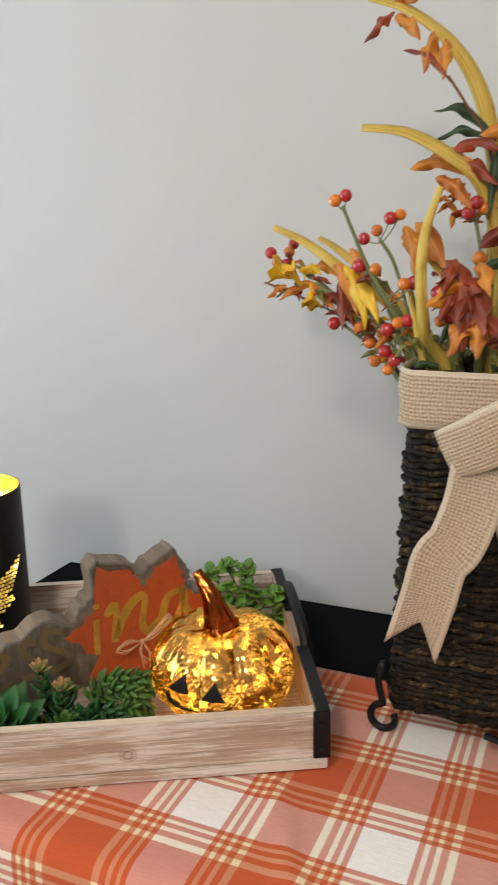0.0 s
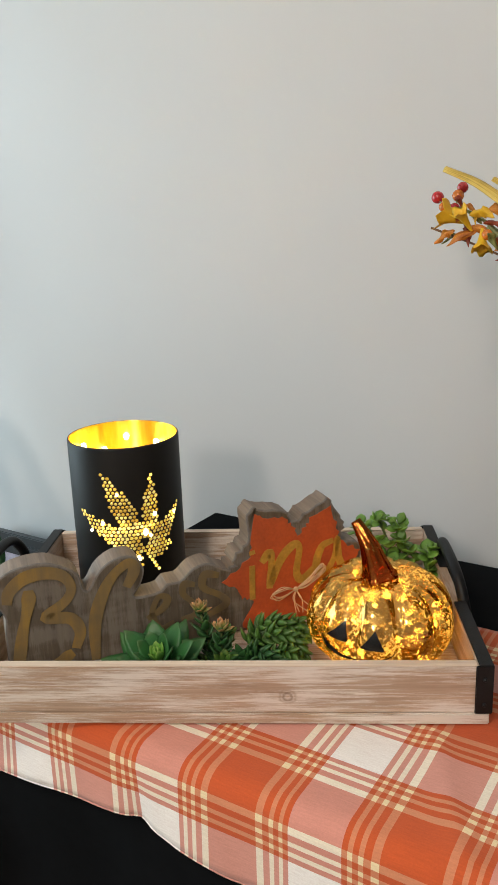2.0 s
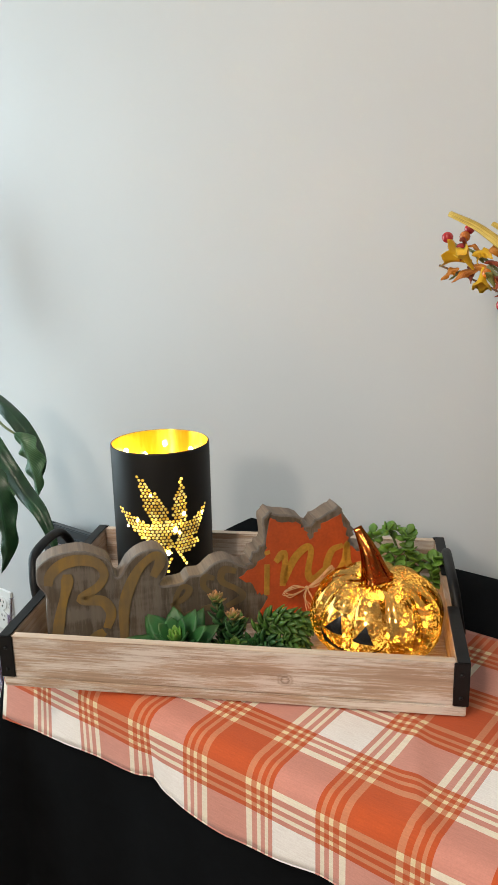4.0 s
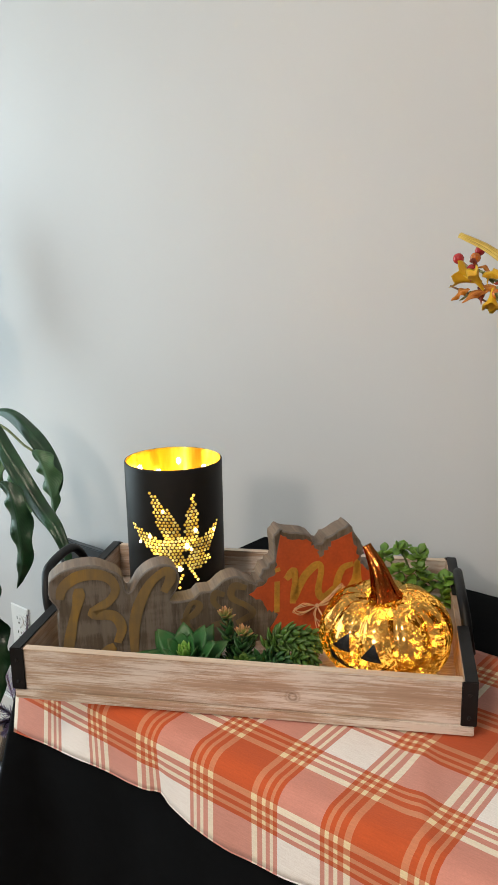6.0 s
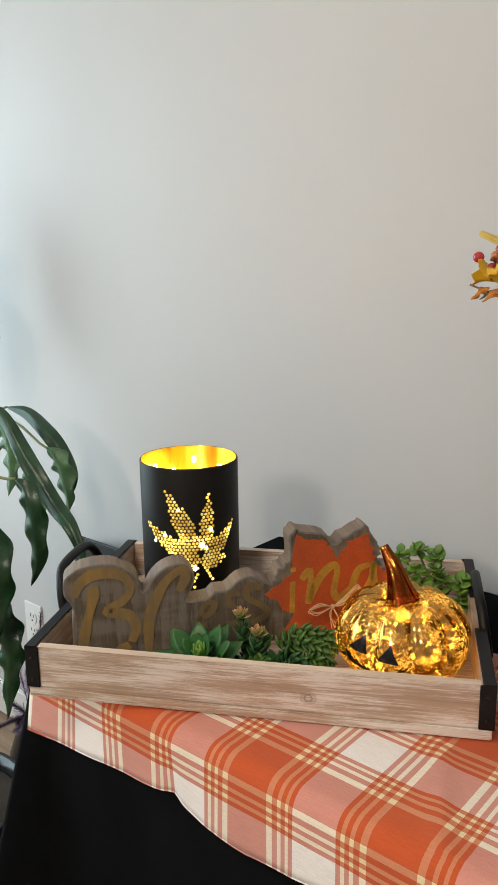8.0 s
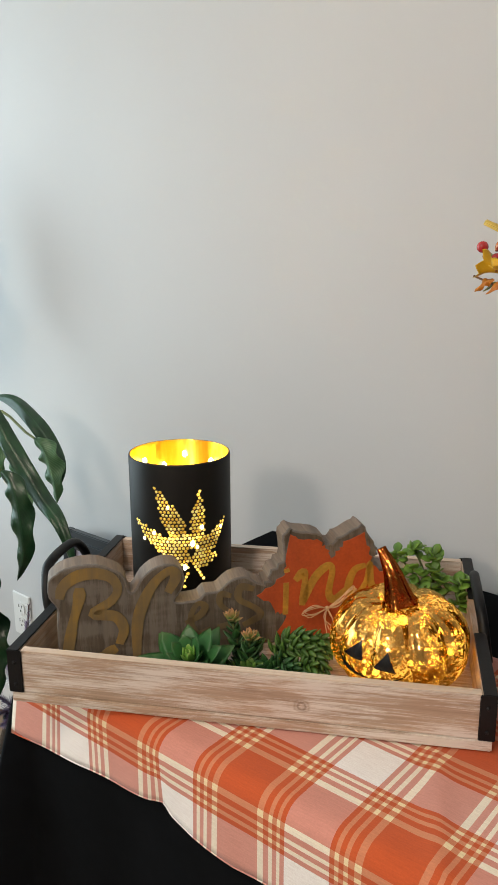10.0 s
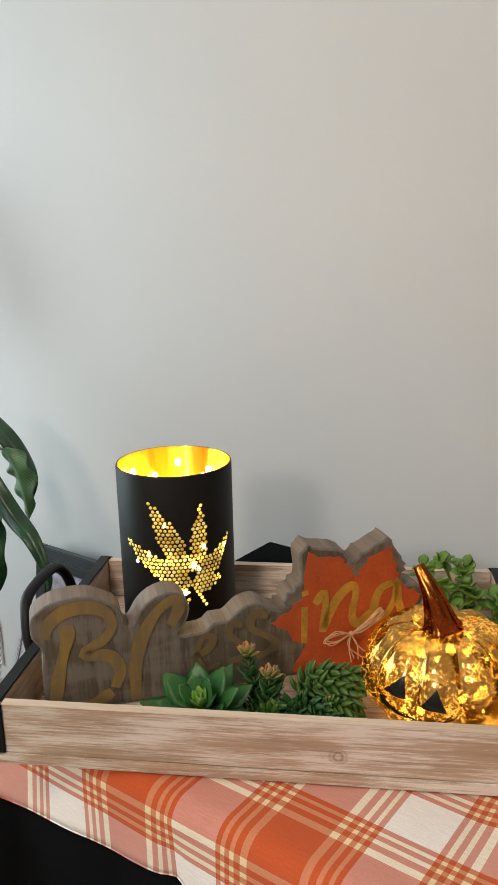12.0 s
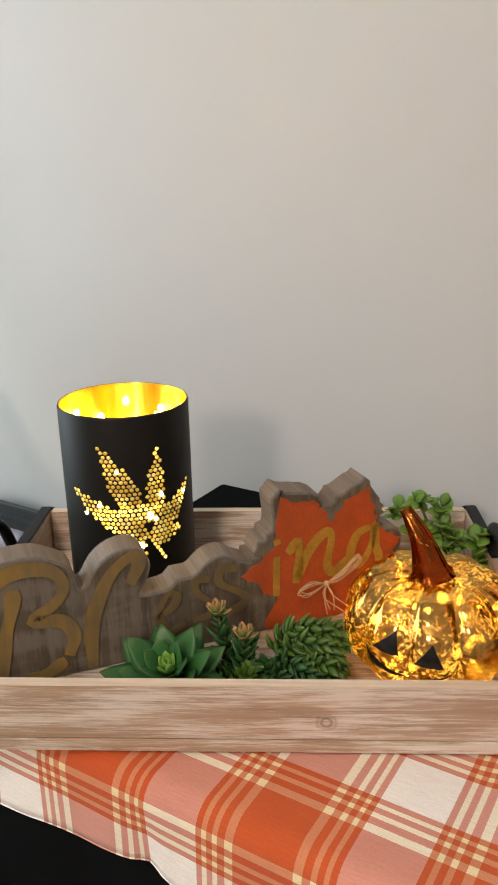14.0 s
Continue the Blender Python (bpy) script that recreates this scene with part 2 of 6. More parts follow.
def dots_mat(name):
    """Gold dots, each a little different; the lamp string's light is put in as emission."""
    m, n, l, b = material(name)
    geo = n.new("ShaderNodeNewGeometry")
    r = ramp(n, [(0.0, (0.80, 0.46, 0.05)), (0.5, (0.90, 0.60, 0.10)), (1.0, (0.98, 0.74, 0.22))])
    l.new(geo.outputs["Random Per Island"], r.inputs[0])
    v = coords(n, l)
    g = noise_tex(n, l, v, 38, 2)
    # patches of stronger emission stand in for bulbs behind the dots
    gr = ramp(n, [(0.36, (0.25, 0.25, 0.25)), (0.52, (0.8, 0.8, 0.8)), (0.64, (3.0, 3.0, 3.0))])
    l.new(g, gr.inputs[0])
    l.new(r.outputs[0], b.inputs["Base Color"])
    l.new(r.outputs[0], b.inputs["Emission Color"])
    l.new(gr.outputs[0], b.inputs["Emission Strength"])
    b.inputs["Metallic"].default_value, b.inputs["Roughness"].default_value = 0.8, 0.3
    return m


def brushed_gold(name):
    """A brushed gold mirror coat that draws each lamp out into an upright streak."""
    m, n, l, b = material(name)
    blot = noise_tex(n, l, coords(n, l, (60, 60, 8)), 1.0, 4, 0.6)
    r = ramp(n, [(0.35, (0.92, 0.56, 0.05)), (0.55, (1.0, 0.74, 0.11)), (0.7, (1.0, 0.82, 0.22))])
    l.new(blot, r.inputs[0])
    l.new(r.outputs[0], b.inputs["Base Color"])
    b.inputs["Metallic"].default_value, b.inputs["Roughness"].default_value = 1.0, 0.30
    b.inputs["Anisotropic"].default_value, b.inputs["Anisotropic Rotation"].default_value = 0.85, 0.25
    tan = n.new("ShaderNodeTangent")
    tan.direction_type, tan.axis = "RADIAL", "Z"
    l.new(tan.outputs[0], b.inputs["Tangent"])
    bump(n, l, b, blot, 0.15, 0.001)
    return m


def mercury_glass(name, tint, flake, shine, gloss_share, through_share, bare=0.541):
    """Amber glass with a broken gold mirror coat that the lamps inside shine through."""
    m, n, l, b = material(name)
    out = n["Material Output"]
    n.remove(b)
    v = coords(n, l)
    wv = n.new("ShaderNodeVectorMath")
    wv.operation = "ADD"
    l.new(v, wv.inputs[0])
    sc = n.new("ShaderNodeVectorMath")
    sc.operation = "SCALE"
    sc.inputs[3].default_value = 0.012
    nz = node(n, "ShaderNodeTexNoise", Scale=45, Detail=3)
    l.new(v, nz.inputs["Vector"])
    l.new(nz.outputs["Color"], sc.inputs[0])
    l.new(sc.outputs[0], wv.inputs[1])
    f1 = noise_tex(n, l, wv.outputs[0], 270, 6, 0.80)
    f2 = noise_tex(n, l, wv.outputs[0], 26, 3, 0.5)
    f = sums(n, l, "ADD", sums(n, l, "MULTIPLY", f1, 0.7), sums(n, l, "MULTIPLY", f2, 0.3))
    mask = ramp(n, [(bare, (0, 0, 0)), (bare + 0.013, (1, 1, 1))])
    l.new(f, mask.inputs[0])
    bp = node(n, "ShaderNodeBump", Strength=0.35, Distance=0.002)
    l.new(f2, bp.inputs["Height"])
    rough_bp = node(n, "ShaderNodeBump", Strength=0.6, Distance=0.002)
    l.new(f, rough_bp.inputs["Height"])
    clear = node(n, "ShaderNodeBsdfTransparent", Color=(*tint, 1))
    bent = node(n, "ShaderNodeBsdfRefraction", Color=(*tint, 1), Roughness=0.02, IOR=1.12)
    l.new(rough_bp.outputs[0], bent.inputs["Normal"])
    body = n.new("ShaderNodeMixShader")
    body.inputs[0].default_value = 0.72
    l.new(clear.outputs[0], body.inputs[1]), l.new(bent.outputs[0], body.inputs[2])
    gloss = node(n, "ShaderNodeBsdfGlossy", Color=(*shine, 1), Roughness=0.10)
    l.new(bp.outputs[0], gloss.inputs["Normal"])
    fr = node(n, "ShaderNodeFresnel", IOR=1.6)
    a = n.new("ShaderNodeMixShader")
    l.new(sums(n, l, "ADD", fr.outputs[0], gloss_share), a.inputs[0]), l.new(body.outputs[0], a.inputs[1]), l.new(gloss.outputs[0], a.inputs[2])
    gold = node(n, "ShaderNodeBsdfGlossy", Color=(*flake, 1), Roughness=0.2)
    l.new(rough_bp.outputs[0], gold.inputs["Normal"])
    thin = node(n, "ShaderNodeBsdfTranslucent", Color=(1.0, 0.74, 0.24, 1))
    c = n.new("ShaderNodeMixShader")
    c.inputs[0].default_value = through_share
    l.new(gold.outputs[0], c.inputs[1]), l.new(thin.outputs[0], c.inputs[2])
    d = n.new("ShaderNodeMixShader")
    l.new(sums(n, l, "MULTIPLY", mask.outputs[0], 0.9), d.inputs[0]), l.new(a.outputs[0], d.inputs[1]), l.new(c.outputs[0], d.inputs[2])
    l.new(d.outputs[0], out.inputs[0])
    return m


def weave_mat(name):
    m, n, l, b = material(name)
    oi = n.new("ShaderNodeObjectInfo")
    v = coords(n, l)
    g, g2 = noise_tex(n, l, v, 55, 5, 0.65), noise_tex(n, l, v, 320, 3, 0.6)
    f = sums(n, l, "ADD", sums(n, l, "MULTIPLY", g, 0.65), sums(n, l, "ADD", sums(n, l, "MULTIPLY", g2, 0.35), sums(n, l, "MULTIPLY", sums(n, l, "SUBTRACT", oi.outputs["Random"], 0.5), 0.12)))
    r = ramp(n, [(0.42, (0.005, 0.004, 0.003)), (0.53, (0.020, 0.012, 0.006)), (0.61, (0.095, 0.058, 0.024)), (0.70, (0.32, 0.215, 0.10))])
    l.new(f, r.inputs[0])
    l.new(r.outputs[0], b.inputs["Base Color"])
    b.inputs["Roughness"].default_value, b.inputs["Specular IOR Level"].default_value = 0.6, 0.2
    bump(n, l, b, g2, 0.7, 0.003)
    return m


def burlap_mat(name, along=0.4, across=0.9):
    """Open jute weave; uv in metres along and across the ribbon."""
    m, n, l, b = material(name)
    uv = n.new("ShaderNodeUVMap")
    sep = n.new("ShaderNodeSeparateXYZ")
    l.new(uv.outputs[0], sep.inputs[0])
    sx = sums(n, l, "SINE", sums(n, l, "MULTIPLY", sep.outputs[0], 6.283 / 0.0034))
    sy = sums(n, l, "SINE", sums(n, l, "MULTIPLY", sep.outputs[1], 6.283 / 0.0034))
    h = sums(n, l, "ADD", sums(n, l, "MULTIPLY", sx, along), sums(n, l, "MULTIPLY", sy, across))
    vm = node(n, "ShaderNodeMapping", Scale=(1, 1, 1))
    l.new(uv.outputs[0], vm.inputs[0])
    g = noise_tex(n, l, vm.outputs[0], 500, 3, 0.6)
    f = sums(n, l, "ADD", sums(n, l, "MULTIPLY", h, 0.15), g)
    r = ramp(n, [(0.28, (0.29, 0.20, 0.125)), (0.52, (0.50, 0.375, 0.26)), (0.75, (0.66, 0.52, 0.38))])
    l.new(f, r.inputs[0])
    edge = sums(n, l, "GREATER_THAN", sums(n, l, "ABSOLUTE", sep.outputs[1]), 0.0205)
    l.new(mixed(n, l, "MIX", sums(n, l, "MULTIPLY", edge, 0.65), r.outputs[0], (0.70, 0.585, 0.44)), b.inputs["Base Color"])
    b.inputs["Roughness"].default_value = 0.95
    bump(n, l, b, f, 0.8, 0.0012)
    return m


WALL = wall_paint("wall_paint", (0.57, 0.565, 0.56))
CEIL = wall_paint("ceiling_paint", (0.85, 0.85, 0.84))
TRIM = plain("trim_paint", (0.80, 0.80, 0.79), 0.35, vary=0.03, relief=0.03)
FLOOR = wood("floor_boards", (0.16, 0.105, 0.065), (0.36, 0.25, 0.16), along="x", grain=0.4)
BLACK_CLOTH = plain("black_cloth", (0.0035, 0.004, 0.005), 0.9, vary=0.2, scale=8, relief=0.3, shine=0.08)
PLAID = plaid("plaid_cotton", 0.160, 0.1145, 0.168, 0.003)
TRAY_WOOD = wood("washed_pine", (0.30, 0.200, 0.140), (0.60, 0.435, 0.315), wash=0.85, grain=2.4, knot=(0.064, 0, 0.029))
TRAY_WOOD_Y = wood("washed_pine_end", (0.30, 0.19, 0.12), (0.58, 0.42, 0.29), wash=0.3, along="y", grain=2.0)
IRON = plain("black_iron", (0.006, 0.006, 0.007), 0.5, 0.0, vary=0.3, scale=60, relief=0.15, shine=0.3)
# worn edge made paler still, with the light it catches in its colour
TRAY_EDGE = wood("worn_lit_pine_edge", (0.56, 0.42, 0.31), (0.82, 0.68, 0.55), grain=2.0)
SIGN_FACE = wood("grey_board", (0.055, 0.042, 0.029), (0.138, 0.108, 0.076), wash=0.10, along="z", grain=0.9, rough=0.7)
SIGN_EDGE = wood("board_edge", (0.13, 0.098, 0.075), (0.29, 0.215, 0.160), along="y", grain=1.3)
SIGN_RIM = plain("worn_rim", (0.155, 0.135, 0.118), 0.7, vary=0.2, scale=120)
ORANGE = plain("orange_paint", (0.44, 0.072, 0.015), 0.65, vary=0.14, scale=40, relief=0.2)
# one gold paint in a lit tone and two shaded tones
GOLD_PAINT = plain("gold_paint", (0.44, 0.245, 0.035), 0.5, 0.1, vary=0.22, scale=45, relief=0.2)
GOLD_SHADED = worn_shaded_gold("worn_shaded_gold_paint", (0.30, 0.185, 0.042), (0.150, 0.110, 0.062))
GOLD_DEEP_SHADE = worn_shaded_gold("deep_shaded_gold_paint", (0.19, 0.125, 0.042), (0.120, 0.092, 0.060))
RAFFIA = plain("raffia", (0.62, 0.42, 0.24), 0.7, vary=0.2, scale=200)
GLASS_BLACK = plain("black_glass", (0.008, 0.007, 0.006), 0.5, vary=0.1, scale=12, relief=0.02, shine=0.25)
GOLD_LINER = brushed_gold("gold_mirror")
DOTS = dots_mat("gold_dots")
BULB = glow("warm_bulb", (1.0, 0.70, 0.26), 22.0)
BULB_SMALL = glow("small_warm_bulb", (1.0, 0.74, 0.32), 60.0)
WIRE = plain("copper_wire", (0.60, 0.38, 0.16), 0.3, 0.9, vary=0.1)
MERCURY = mercury_glass("mercury_glass", (0.56, 0.36, 0.07), (1.0, 0.80, 0.28), (0.66, 0.47, 0.15), 0.46, 0.80)
AMBER = mercury_glass("amber_glass", (0.70, 0.20, 0.03), (0.95, 0.42, 0.07), (0.60, 0.20, 0.045), 0.20, 0.40, 0.59)
DECAL = plain("black_decal", (0.006, 0.006, 0.006), 0.25, vary=0.1, relief=0.0)
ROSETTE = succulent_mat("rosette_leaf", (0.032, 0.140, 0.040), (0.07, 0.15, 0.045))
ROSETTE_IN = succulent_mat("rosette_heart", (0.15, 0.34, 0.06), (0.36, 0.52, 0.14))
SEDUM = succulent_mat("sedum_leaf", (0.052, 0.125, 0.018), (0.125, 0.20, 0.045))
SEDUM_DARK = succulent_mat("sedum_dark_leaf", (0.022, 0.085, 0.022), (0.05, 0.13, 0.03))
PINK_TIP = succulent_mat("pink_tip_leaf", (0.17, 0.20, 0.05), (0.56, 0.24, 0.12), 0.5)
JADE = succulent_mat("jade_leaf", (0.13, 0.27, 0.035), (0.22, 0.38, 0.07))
STALK = plain("stalk", (0.10, 0.13, 0.04), 0.6, vary=0.2, scale=80)
WEAVE = weave_mat("seagrass_rope")
BURLAP = burlap_mat("burlap")
BURLAP_TAIL = burlap_mat("burlap_end", 0.8, 0.5)
LILY = leaf_mat("peace_lily_leaf", (0.008, 0.036, 0.014), (0.030, 0.100, 0.038), vein=0.2, rough=0.33)
LILY_LIGHT = leaf_mat("peace_lily_pale_leaf", (0.045, 0.125, 0.055), (0.12, 0.25, 0.11), vein=0.8, rough=0.4)
BLADE = blade_mat("dry_blade", (0.17, 0.105, 0.014), (0.58, 0.39, 0.050), (0.80, 0.59, 0.15))
BLADE_GREEN = blade_mat("green_blade", (0.06, 0.075, 0.018), (0.15, 0.16, 0.035), (0.30, 0.27, 0.07))
YELLOW = leaf_mat("yellow_petal", (0.66, 0.36, 0.008), (0.86, 0.56, 0.03), vein=0.12, rough=0.5, ribs=8)
AMBER_LEAF = leaf_mat("amber_leaf", (0.40, 0.10, 0.008), (0.78, 0.34, 0.025), vein=0.15, rough=0.5, ribs=8)
RUST = leaf_mat("rust_leaf", (0.13, 0.016, 0.005), (0.44, 0.070, 0.012), vein=0.15, rough=0.5, ribs=8)
OLIVE = leaf_mat("olive_leaf", (0.018, 0.04, 0.016), (0.05, 0.09, 0.03), vein=0.3, rough=0.5, ribs=10)
RED_BERRY = plain("red_berry", (0.40, 0.020, 0.022), 0.25, vary=0.2, scale=60, relief=0.05, spread=0.3, coat=0.4)
ORANGE_BERRY = plain("orange_berry", (0.62, 0.17, 0.018), 0.25, vary=0.2, scale=60, relief=0.05, spread=0.3, coat=0.4)
STEM = plain("green_stem", (0.20, 0.22, 0.09), 0.6, vary=0.2, scale=80)
BROWN_STEM = plain("brown_stem", (0.16, 0.075, 0.03), 0.6, vary=0.2, scale=80)
LAVENDER = plain("lavender_bloom", (0.36, 0.27, 0.42), 0.8, vary=0.3, scale=120, spread=0.5)
FRAME_BLACK = plain("black_lacquer", (0.010, 0.012, 0.015), 0.35, vary=0.2, scale=20, relief=0.1)
POT = plain("dark_glazed_pot", (0.012, 0.013, 0.015), 0.18, vary=0.2, scale=10, relief=0.05)
SOIL = plain("soil", (0.03, 0.02, 0.013), 0.95, vary=0.3, scale=60, relief=0.8)
PLASTIC = plain("white_plastic", (0.78, 0.78, 0.76), 0.3, vary=0.02, relief=0.02)
SLOT = plain("socket_slot", (0.02, 0.02, 0.02), 0.6, vary=0.1, relief=0.0)


# ---- mesh helpers ----
def mesh_of(name, bm, mats, smooth=False):
    me = bpy.data.meshes.new(name)
    bm.normal_update()
    bm.to_mesh(me)
    bm.free()
    for m in mats if isinstance(mats, (list, tuple)) else [mats]:
        me.materials.append(m)
    if smooth:
        me.polygons.foreach_set("use_smooth", [True] * len(me.polygons))
    return me


def part(name, bm, mats, parent, label="", smooth=False):
    ob = new(name, mesh_of(name, bm, mats, smooth))
    ob.parent = parent
    return tagged(ob, label)


def share(name, me, parent, m=None, label=""):
    ob = new(name, me)
    ob.parent = parent
    if m is not None:
        ob.matrix_basis = m
    return tagged(ob, label)


def thing(name, m, label, category, group="", kind=""):
    ob = new(name)
    ob.empty_display_size = 0.05
    ob.matrix_basis = m
    return tagged(ob, label, category, group, kind)


def structure(name, bm, mats, label, m=None, smooth=False):
    ob = new(name, mesh_of(name, bm, mats, smooth))
    if m is not None:
        ob.matrix_basis = m
    return tagged(ob, label, name.split("_")[0], "", "structure")


def box(bm, lo, hi, bevel=0.0, m=None):
    r = bmesh.ops.create_cube(bm, size=1)
    vs = r["verts"]
    for v in vs:
        v.co = Vector([lo[i] + (v.co[i] + 0.5) * (hi[i] - lo[i]) for i in range(3)])
    if bevel:
        es = list({e for v in vs for e in v.link_edges})
        vs = list({v for f in bmesh.ops.bevel(bm, geom=es, offset=bevel, segments=2, affect="EDGES")["faces"] for v in f.verts} | {v for v in vs if v.is_valid})
    if m is not None:
        bmesh.ops.transform(bm, matrix=m, verts=[v for v in vs if v.is_valid])
    return bm


def new_box(lo, hi, bevel=0.0, m=None):
    return box(bmesh.new(), lo, hi, bevel, m)


def smooth_line(points, steps=6):
    """A curve through the points."""
    p = [Vector(q) for q in points]
    p = [2 * p[0] - p[1]] + p + [2 * p[-1] - p[-2]]
    out = []
    for i in range(1, len(p) - 2):
        for k in range(steps):
            t = k / steps
            a, b, c, d = p[i - 1], p[i], p[i + 1], p[i + 2]
            out.append(0.5 * ((2 * b) + (c - a) * t + (2 * a - 5 * b + 4 * c - d) * t * t + (3 * b - a - 3 * c + d) * t ** 3))
    out.append(p[-2])
    return out


def tube(bm, line, radius, sides=8, closed=False):
    """A round bar along a line; radius is a number or a function of 0..1."""
    n = len(line)
    rings = []
    side = None
    for i, p in enumerate(line):
        d = (line[(i + 1) % n] - line[i - 1]) if closed else (line[min(i + 1, n - 1)] - line[max(i - 1, 0)])
        d.normalize()
        if side is None:
            side = d.orthogonal().normalized()
        side = (side - d * side.dot(d)).normalized()
        up = d.cross(side)
        r = radius(i / (n - 1)) if callable(radius) else radius
        rings.append([bm.verts.new(p + (side * math.cos(a) + up * math.sin(a)) * r) for a in (2 * math.pi * k / sides for k in range(sides))])
    for i in range(n if closed else n - 1):
        a, b = rings[i], rings[(i + 1) % n]
        for k in range(sides):
            bm.faces.new((a[k], a[(k + 1) % sides], b[(k + 1) % sides], b[k]))
    if not closed:
        bm.faces.new(rings[0][::-1]), bm.faces.new(rings[-1])
    return bm


def ball(bm, c, r, seg=10, rings=7, squash=1.0):
    got = bmesh.ops.create_uvsphere(bm, u_segments=seg, v_segments=rings, radius=r)
    for v in got["verts"]:
        v.co = Vector((v.co.x, v.co.y, v.co.z * squash)) + Vector(c)
    return bm


def ribbon(bm, line, width, normal=None, thick=0.0008, fold=0.0, wave=0.0, waves=5.0, cup=0.0, cols=4, tip=None, twist=0.0):
    """A blade or band along a line. width: number or function of 0..1; normal: the face's direction, a vector. Closed, with thickness, and uv."""
    uvl = bm.loops.layers.uv.verify()
    n = len(line)
    top, low, uvs = [], [], []
    length = 0.0
    for i, p in enumerate(line):
        t = i / (n - 1)
        d = (line[min(i + 1, n - 1)] - line[max(i - 1, 0)]).normalized()
        nn = Vector(normal) if normal is not None else d.orthogonal()
        side = d.cross(nn)
        if side.length < 1e-4:
            side = d.orthogonal()
        side.normalize()
        if twist:
            side = Matrix.Rotation(twist * t, 3, d) @ side
        up = side.cross(d).normalized()
        w = width(t) if callable(width) else width
        if i:
            length += (p - line[i - 1]).length
        rt, rl, ru = [], [], []
        for k in range(cols + 1):
            s = k / cols * 2 - 1
            lift = -fold * abs(s) * w + cup * s * s * w + wave * w * s * s * math.sin(waves * 6.283 * t + (1.3 if s > 0 else 0))
            q = p + side * (s * w / 2) + up * lift
            rt.append(bm.verts.new(q + up * thick / 2)), rl.append(bm.verts.new(q - up * thick / 2)), ru.append((k / cols, t, s * w / 2, length))
        top.append(rt), low.append(rl), uvs.append(ru)

    def face(vs, us):
        f = bm.faces.new(vs)
        f.smooth = True
        for lp, u in zip(f.loops, us):
            lp[uvl].uv = u

    metres = tip == "metres"
    pick = (lambda u: (u[3], u[2])) if metres else (lambda u: (u[0], u[1]))
    for i in range(n - 1):
        for k in range(cols):
            q = [(i, k), (i, k + 1), (i + 1, k + 1), (i + 1, k)]
            face([top[a][b] for a, b in q], [pick(uvs[a][b]) for a, b in q])
            q = q[::-1]
            face([low[a][b] for a, b in q], [pick(uvs[a][b]) for a, b in q])
        for k, flip in ((0, False), (cols, True)):
            vs = [top[i][k], top[i + 1][k], low[i + 1][k], low[i][k]]
            us = [pick(uvs[i][k]), pick(uvs[i + 1][k]), pick(uvs[i + 1][k]), pick(uvs[i][k])]
            face(vs[::-1] if flip else vs, us[::-1] if flip else us)
    for i, flip in ((0, True), (n - 1, False)):
        for k in range(cols):
            vs = [top[i][k], top[i][k + 1], low[i][k + 1], low[i][k]]
            us = [pick(uvs[i][k]), pick(uvs[i][k + 1]), pick(uvs[i][k + 1]), pick(uvs[i][k])]
            face(vs[::-1] if flip else vs, us[::-1] if flip else us)
    return bm


def leaf_width(w, peak=0.4):
    return lambda t: max(0.0006, w * (math.sin(math.pi * min(1, t ** (math.log(0.5) / math.log(peak)))) ** 0.8))


def fleshy(bm, base, way, length, width, thick, up, curl=0.25, point=0.8):
    """A plump pointed succulent leaf."""
    uvl = bm.loops.layers.uv.verify()
    way = Vector(way).normalized()
    side = way.cross(Vector(up))
    if side.length < 1e-3:
        side = way.orthogonal()
    side.normalize()
    nrm = side.cross(way).normalized()
    rings, steps, sides = [], 6, 6
    for i in range(steps + 1):
        t = i / steps
        w = (math.sin(math.pi * min(1, (0.12 + 0.88 * t)) ** point)) ** 0.75 if t < 1 else 0.03
        c = Vector(base) + way * length * t + nrm * (curl * length * t * t)
        rings.append((t, [bm.verts.new(c + side * (math.cos(a) * width / 2 * w) + nrm * (math.sin(a) * thick / 2 * w * (1.0 if math.sin(a) < 0 else 0.45)))
                          for a in (6.2832 * k / sides for k in range(sides))]))
    for (ta, a), (tb, b) in zip(rings, rings[1:]):
        for k in range(sides):
            f = bm.faces.new((a[k], a[(k + 1) % sides], b[(k + 1) % sides], b[k]))
            f.smooth = True
            for lp, t in zip(f.loops, (ta, ta, tb, tb)):
                lp[uvl].uv = (k / sides, t)
    for r, t in ((rings[0], 0.0), (rings[-1], 1.0)):
        f = bm.faces.new(r[1][::-1] if t == 0 else r[1])
        for lp in f.loops:
            lp[uvl].uv = (0.5, t)


def slab(bm, outline, y0, y1, bevel=0.0):
    """A board cut to an outline of (x, z), from y0 (front) to y1 (back)."""
    front = [bm.verts.new((x, y0, z)) for x, z in outline]
    back = [bm.verts.new((x, y1, z)) for x, z in outline]
    n = len(outline)
    bm.faces.new(front), bm.faces.new(back[::-1])
    for i in range(n):
        bm.faces.new((front[(i + 1) % n], front[i], back[i], back[(i + 1) % n]))
    bmesh.ops.recalc_face_normals(bm, faces=bm.faces)
    return bm


# ---- room ----
def wall_with_window(name, a0, a1, thick_lo, thick_hi, win, along):
    """A wall of four blocks round its window opening."""
    bm = bmesh.new()
    w0, w1, s, h = win

    def block(p, q, z0, z1):
        box(bm, (p, thick_lo, z0) if along == "u" else (thick_lo, p, z0), (q, thick_hi, z1) if along == "u" else (thick_hi, q, z1))
    block(a0, w0, 0, ROOM_H), block(w1, a1, 0, ROOM_H), block(w0, w1, 0, s), block(w0, w1, h, ROOM_H)
    return structure(name, bm, WALL, "plain off-white painted wall with a window opening", T)


